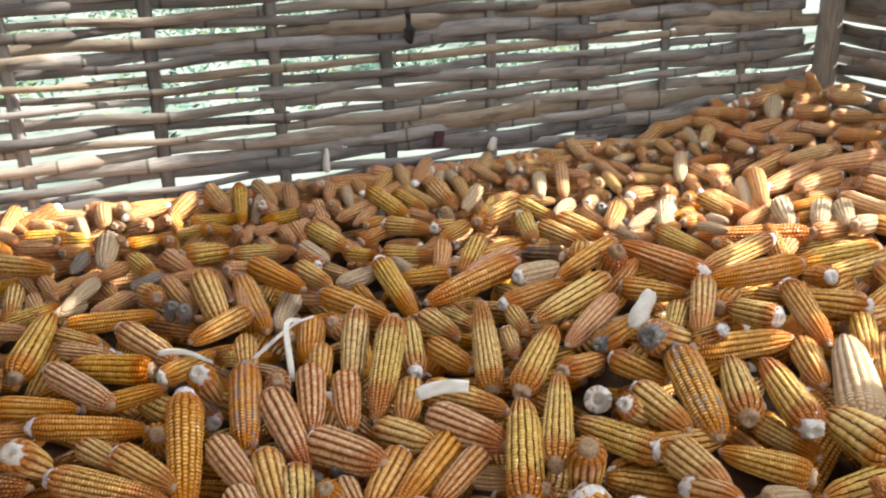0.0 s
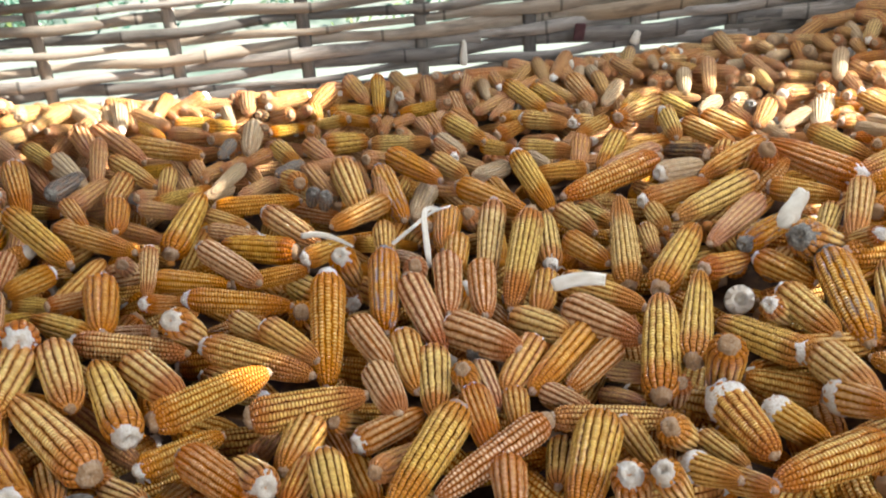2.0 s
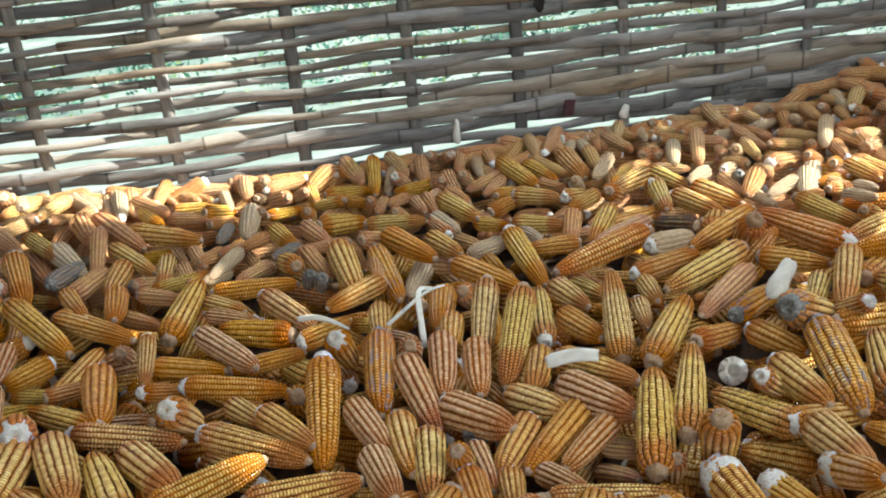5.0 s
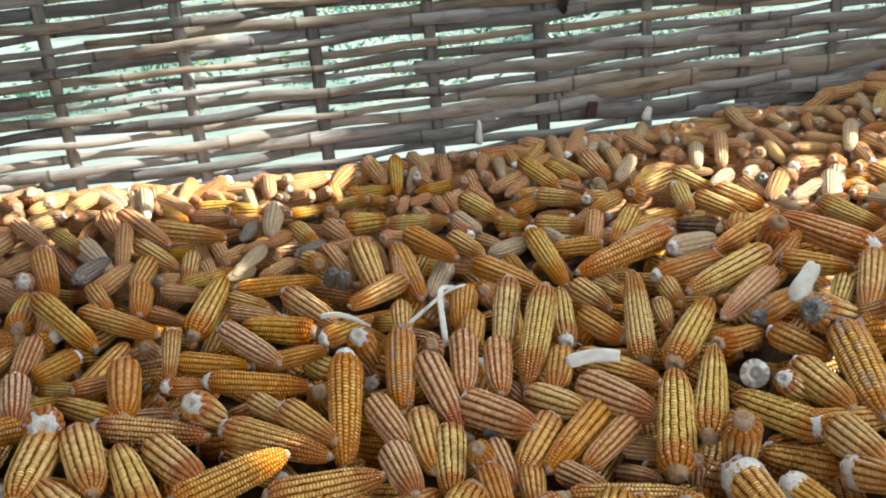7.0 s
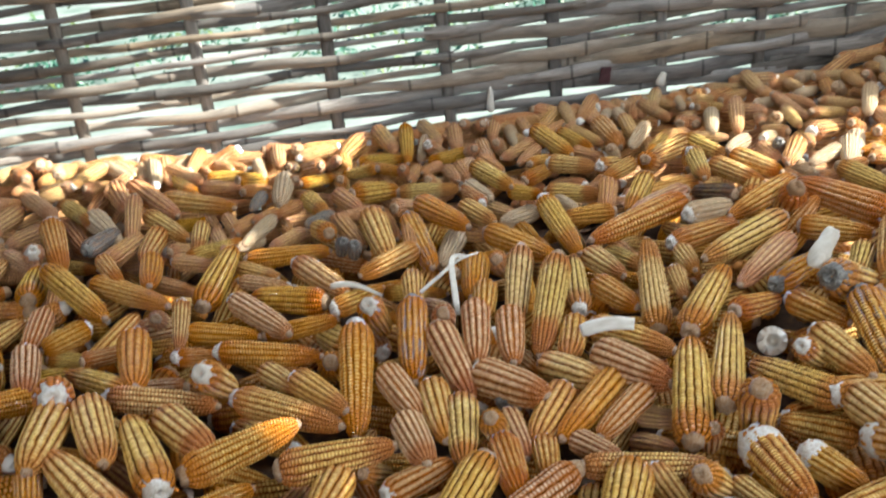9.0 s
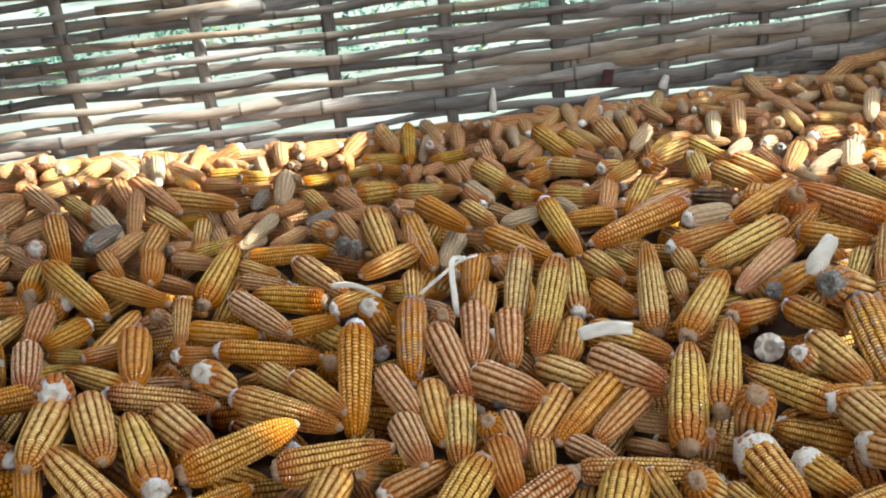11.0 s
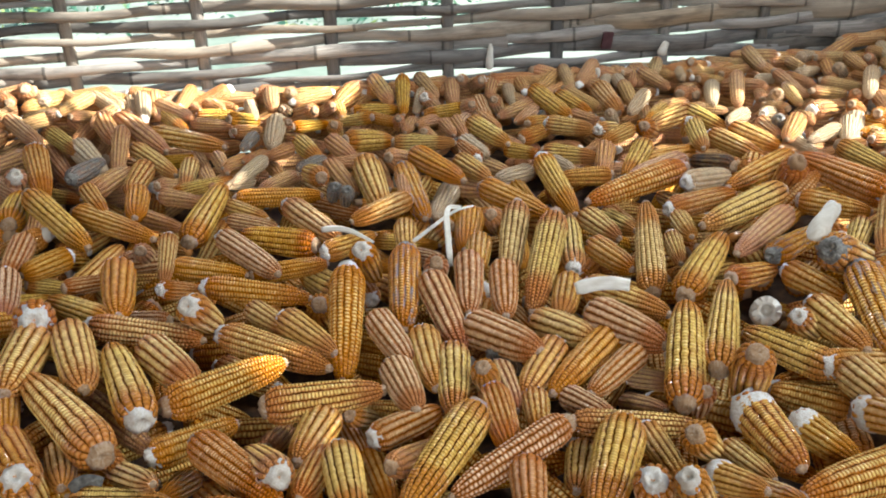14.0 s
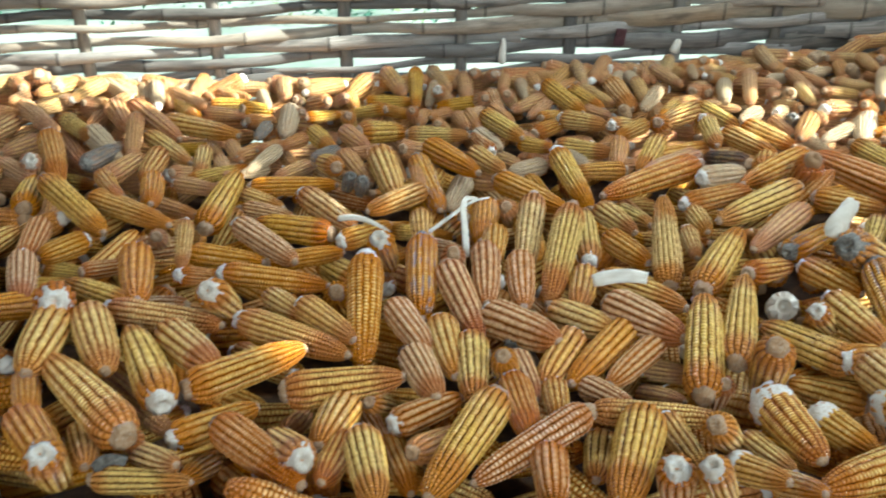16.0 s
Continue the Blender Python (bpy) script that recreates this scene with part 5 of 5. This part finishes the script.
for n, (x, y, z, yaw, pitch, ln, wd, look_k, white) in enumerate(spots):
    m = np.array(ear_matrix(x, y, z, yaw, pitch, ln, wd, hr.uniform(0, 360)))
    pieces = [(*COARSE[n % 4], look_k)]
    v, f = COARSE_PLUG[n % 4][0]
    pieces.append((v, f, np.zeros((sum(len(q) for q in f), 2)), 9 if white else 10))
    if hr.random() < 0.15:
        v, f = COARSE_PLUG[n % 4][1]
        pieces.append((v, f, np.zeros((sum(len(q) for q in f), 2)), 9))
    tone = hr.random()
    for v, f, uv, mi in pieces:
        V.append(v @ m[:3, :3].T + m[:3, 3])
        F += [tuple(i + base for i in q) for q in f]
        UV.append(uv)
        MI += [mi] * len(f)
        TONE.append(np.full(len(v), tone))
        base += len(v)
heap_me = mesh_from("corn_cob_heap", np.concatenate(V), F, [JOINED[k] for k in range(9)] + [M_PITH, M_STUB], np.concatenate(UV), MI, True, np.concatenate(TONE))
tagged(new("corn_cob_heap", heap_me), "deep heap of dried orange maize cobs on the crib floor", "corn heap", kind="stuff")

# added dark sheet filling the heap below the top cobs, its colour stands for gap shade
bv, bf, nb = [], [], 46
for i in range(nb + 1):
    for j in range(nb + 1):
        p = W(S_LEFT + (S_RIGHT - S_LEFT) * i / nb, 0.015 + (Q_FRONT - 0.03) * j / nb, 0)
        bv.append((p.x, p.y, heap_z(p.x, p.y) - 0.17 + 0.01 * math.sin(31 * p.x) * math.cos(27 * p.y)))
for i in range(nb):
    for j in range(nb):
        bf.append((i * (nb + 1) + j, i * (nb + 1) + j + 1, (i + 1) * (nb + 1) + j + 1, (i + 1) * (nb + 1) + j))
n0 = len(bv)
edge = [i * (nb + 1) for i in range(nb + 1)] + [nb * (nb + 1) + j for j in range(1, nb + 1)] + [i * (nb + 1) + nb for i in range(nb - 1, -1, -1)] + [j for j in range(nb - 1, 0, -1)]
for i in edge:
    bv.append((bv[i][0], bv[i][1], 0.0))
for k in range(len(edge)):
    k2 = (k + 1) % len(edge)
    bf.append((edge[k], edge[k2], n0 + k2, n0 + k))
tagged(new("chaff_fill", mesh_from("chaff_fill", bv, bf, [M_GAP_DARK])), "added dark brown sheet that gives the gaps under the cobs their shade", "chaff", kind="stuff")

# ---- husks, bare cobs and scraps ----
def husk(points, width, curl, label, material=None, sharp=0.15):
    """A dry husk leaf: a thin curled ribbon through a few points, narrowing to its end."""
    pts = [Vector(p) for p in points]
    n, across = 14, 5
    path = []
    for i in range(n + 1):
        f = i / n * (len(pts) - 1)
        k = min(int(f), len(pts) - 2)
        u = f - k
        p0, p1, p2, p3 = pts[max(k - 1, 0)], pts[k], pts[k + 1], pts[min(k + 2, len(pts) - 1)]
        path.append(0.5 * (2 * p1 + (p2 - p0) * u + (2 * p0 - 5 * p1 + 4 * p2 - p3) * u * u + (3 * p1 - p0 - 3 * p2 + p3) * u ** 3))
    verts, faces = [], []
    for side in (0, 1):
        for i, p in enumerate(path):
            ahead = (path[min(i + 1, n)] - path[max(i - 1, 0)]).normalized()
            right = ahead.cross(Vector((0.25, -0.75, 0.6))).normalized()
            up = right.cross(ahead).normalized()
            w = width * (1 - (1 - sharp) * (i / n) ** 2.2) * (0.75 + 0.25 * min(1, i / 2))
            for j in range(across):
                c = j / (across - 1) - 0.5
                wav = 0.10 * width * math.sin(9 * c + 0.8 * i)
                verts.append(p + right * c * w + up * (curl * w * (0.25 - c * c) * 2 + wav - side * 0.0007))
    m = (n + 1) * across
    for i in range(n):
        for j in range(across - 1):
            a = i * across + j
            faces.append((a, a + 1, a + across + 1, a + across))
            faces.append((m + a, m + a + across, m + a + across + 1, m + a + 1))
    rim = [j for j in range(across)] + [i * across + across - 1 for i in range(1, n + 1)] + [n * across + j for j in range(across - 2, -1, -1)] + [i * across for i in range(n - 1, 0, -1)]
    for k in range(len(rim)):
        a, b2 = rim[k], rim[(k + 1) % len(rim)]
        faces.append((a, m + a, m + b2, b2))
    ob = new("husk_leaf", mesh_from("husk_leaf", verts, faces, [material or M_HUSK]))
    return tagged(ob, label, "corn husk", "dry husks on the heap")


HUSK_L = "thin curled strip of pale dry husk on the cobs"
husk([(-0.228, 1.120, 0.585), (-0.236, 1.150, 0.612), (-0.244, 1.185, 0.634), (-0.242, 1.205, 0.640), (-0.228, 1.222, 0.632)], 0.0095, 0.0, HUSK_L, None, 0.6)
husk([(-0.300, 1.165, 0.592), (-0.268, 1.190, 0.612), (-0.240, 1.230, 0.622), (-0.215, 1.262, 0.618)], 0.006, 0.2, HUSK_L, None, 0.4)
husk([(-0.046, 1.030, 0.612), (-0.020, 1.034, 0.619), (0.006, 1.036, 0.621), (0.024, 1.038, 0.618)], 0.019, 0.05, "short folded piece of white husk on the cobs", None, 0.85)
husk([(-0.440, 1.180, 0.602), (-0.415, 1.178, 0.607), (-0.385, 1.170, 0.606), (-0.352, 1.160, 0.596)], 0.010, 0.05, "flat pale husk leaf lying over the cobs", None, 0.3)
husk([(0.262, 1.120, 0.655), (0.270, 1.134, 0.672), (0.280, 1.145, 0.684), (0.289, 1.157, 0.696)], 0.029, 0.7, "upright white husk stub on a mouldy cob", None, 0.6)
husk([(-0.300, 2.120, 0.592), (-0.301, 2.122, 0.615), (-0.299, 2.126, 0.637), (-0.300, 2.130, 0.652)], 0.020, 0.6, "pale husk leaf standing upright by the wall", None, 0.25)
husk([(0.112, 2.255, 0.600), (0.118, 2.258, 0.618), (0.124, 2.262, 0.632)], 0.024, 0.7, "crumpled white husk piece among the cobs", None, 0.5)
husk([(0.148, 2.300, 0.602), (0.146, 2.304, 0.620), (0.142, 2.308, 0.634)], 0.028, 0.7, "crumpled white husk piece among the cobs", None, 0.3)
husk([(-0.500, 0.572, 0.618), (-0.492, 0.576, 0.625), (-0.482, 0.580, 0.626), (-0.472, 0.583, 0.622)], 0.012, 0.3, "grey husk scrap wedged between cobs", M_MOULD, 0.7)


def bare_cob(x, y, z, yaw, pitch, length, radius):
    """A shelled cob: a grey-white core with empty sockets, its broken end showing a ring of teeth and a pith hole."""
    verts, faces = [], []
    sides, rings = 24, 14
    for i in range(rings + 1):
        for k in range(sides):
            a = 2 * math.pi * k / sides
            rad = radius * (1.25 if (k // 2 + i) % 2 else 0.74)
            verts.append((length * i / rings, rad * math.cos(a), rad * math.sin(a)))
    for f, rad in ((-0.10, 0.70), (0.0, 0.52), (0.7, 0.40), (1.1, 0.10)):
        for k in range(sides):
            a = 2 * math.pi * k / sides
            verts.append((radius * f, radius * rad * math.cos(a), radius * rad * math.sin(a)))
    for i in range(rings):
        for k in range(sides):
            k2 = (k + 1) % sides
            faces.append((i * sides + k, i * sides + k2, (i + 1) * sides + k2, (i + 1) * sides + k))
    base2 = (rings + 1) * sides
    chain = [0] + [base2 + q * sides for q in range(4)]
    for p, q in zip(chain, chain[1:]):
        for k in range(sides):
            k2 = (k + 1) % sides
            faces.append((p + k, q + k, q + k2, p + k2))
    faces += [tuple(base2 + 3 * sides + k for k in range(sides)), tuple(rings * sides + k for k in range(sides))]
    ob = new("bare_cob", mesh_from("bare_cob", verts, faces, [M_PITH], smooth=False))
    ob.matrix_world = Matrix.Translation((x, y, z)) @ Matrix.Rotation(radians(yaw), 4, "Z") @ Matrix.Rotation(radians(-pitch), 4, "Y")
    return tagged(ob, "shelled grey-white cob core with its broken end showing", "corn cob")


bare_cob(0.198, 1.036, 0.595, 81, -33, 0.08, 0.0150)

# black plastic scrap tied to the wall
bm = bmesh.new()
prof = [(0.0, 0.004), (-0.012, 0.009), (-0.028, 0.006), (-0.038, 0.008), (-0.052, 0.014), (-0.066, 0.013), (-0.078, 0.009), (-0.086, 0.003)]
cr2 = random.Random(5)
ringsv = []
for dz, rad in prof:
    ringsv.append([bm.verts.new((rad * math.cos(2 * math.pi * k / 9) * cr2.uniform(0.7, 1.25) + 0.05 * abs(dz), rad * 0.6 * math.sin(2 * math.pi * k / 9) * cr2.uniform(0.7, 1.25), dz)) for k in range(9)])
for ra, rb in zip(ringsv, ringsv[1:]):
    for k in range(9):
        bm.faces.new((ra[k], ra[(k + 1) % 9], rb[(k + 1) % 9], rb[k]))
bm.faces.new(ringsv[0][::-1]), bm.faces.new(ringsv[-1])
bmesh.ops.recalc_face_normals(bm, faces=bm.faces[:])
rag_me = bpy.data.meshes.new("plastic_scrap")
bm.to_mesh(rag_me)
bm.free()
rag_me.materials.append(M_CLOTH)
rag = new("plastic_scrap", rag_me)
rag.matrix_world = ROOM @ Matrix.Translation((0.601, -0.017, 0.974))
tagged(rag, "twist of black plastic tied to the bamboo wall", "plastic scrap")

# small dark purple scrap leaning on the wall above the cobs
scrap = new("packet_scrap", box_mesh("packet_scrap", (-0.014, -0.003, -0.022), (0.014, 0.003, 0.022), M_RUST, 0.002))
scrap.matrix_world = ROOM @ Matrix.Translation((0.668, -0.026, 0.645)) @ Matrix.Rotation(radians(8), 4, "X") @ Matrix.Rotation(radians(6), 4, "Y")
tagged(scrap, "dark purple packet scrap leaning on the bamboo wall", "packet")


# ---- the yard outside ----
lr = random.Random(21)
lv, lf = [], []
for c in range(110):
    ax, ay = lr.triangular(-1.6, 2.6, 1.6), lr.uniform(4.5, 15.0)
    centre = W(ax * (1 + 0.25 * ay), -ay, GROUND_Z)
    size = lr.uniform(0.25, 0.8)
    for k in range(150):
        p = centre + Vector((lr.gauss(0, size * 0.55), lr.gauss(0, size * 0.55), abs(lr.gauss(0, size * 0.5))))
        a = Vector((lr.gauss(0, 1), lr.gauss(0, 1), lr.gauss(0.3, 0.6))).normalized() * lr.uniform(0.02, 0.055)
        b2 = a.orthogonal().normalized() * a.length * 0.35
        i = len(lv)
        lv += [p - a, p + b2, p + a, p - b2]
        lf.append((i, i + 1, i + 2, i + 3))
tagged(new("undergrowth", mesh_from("undergrowth", lv, lf, [M_LEAF], smooth=False)), "low green leafy weeds in the yard outside", "weeds", kind="stuff")
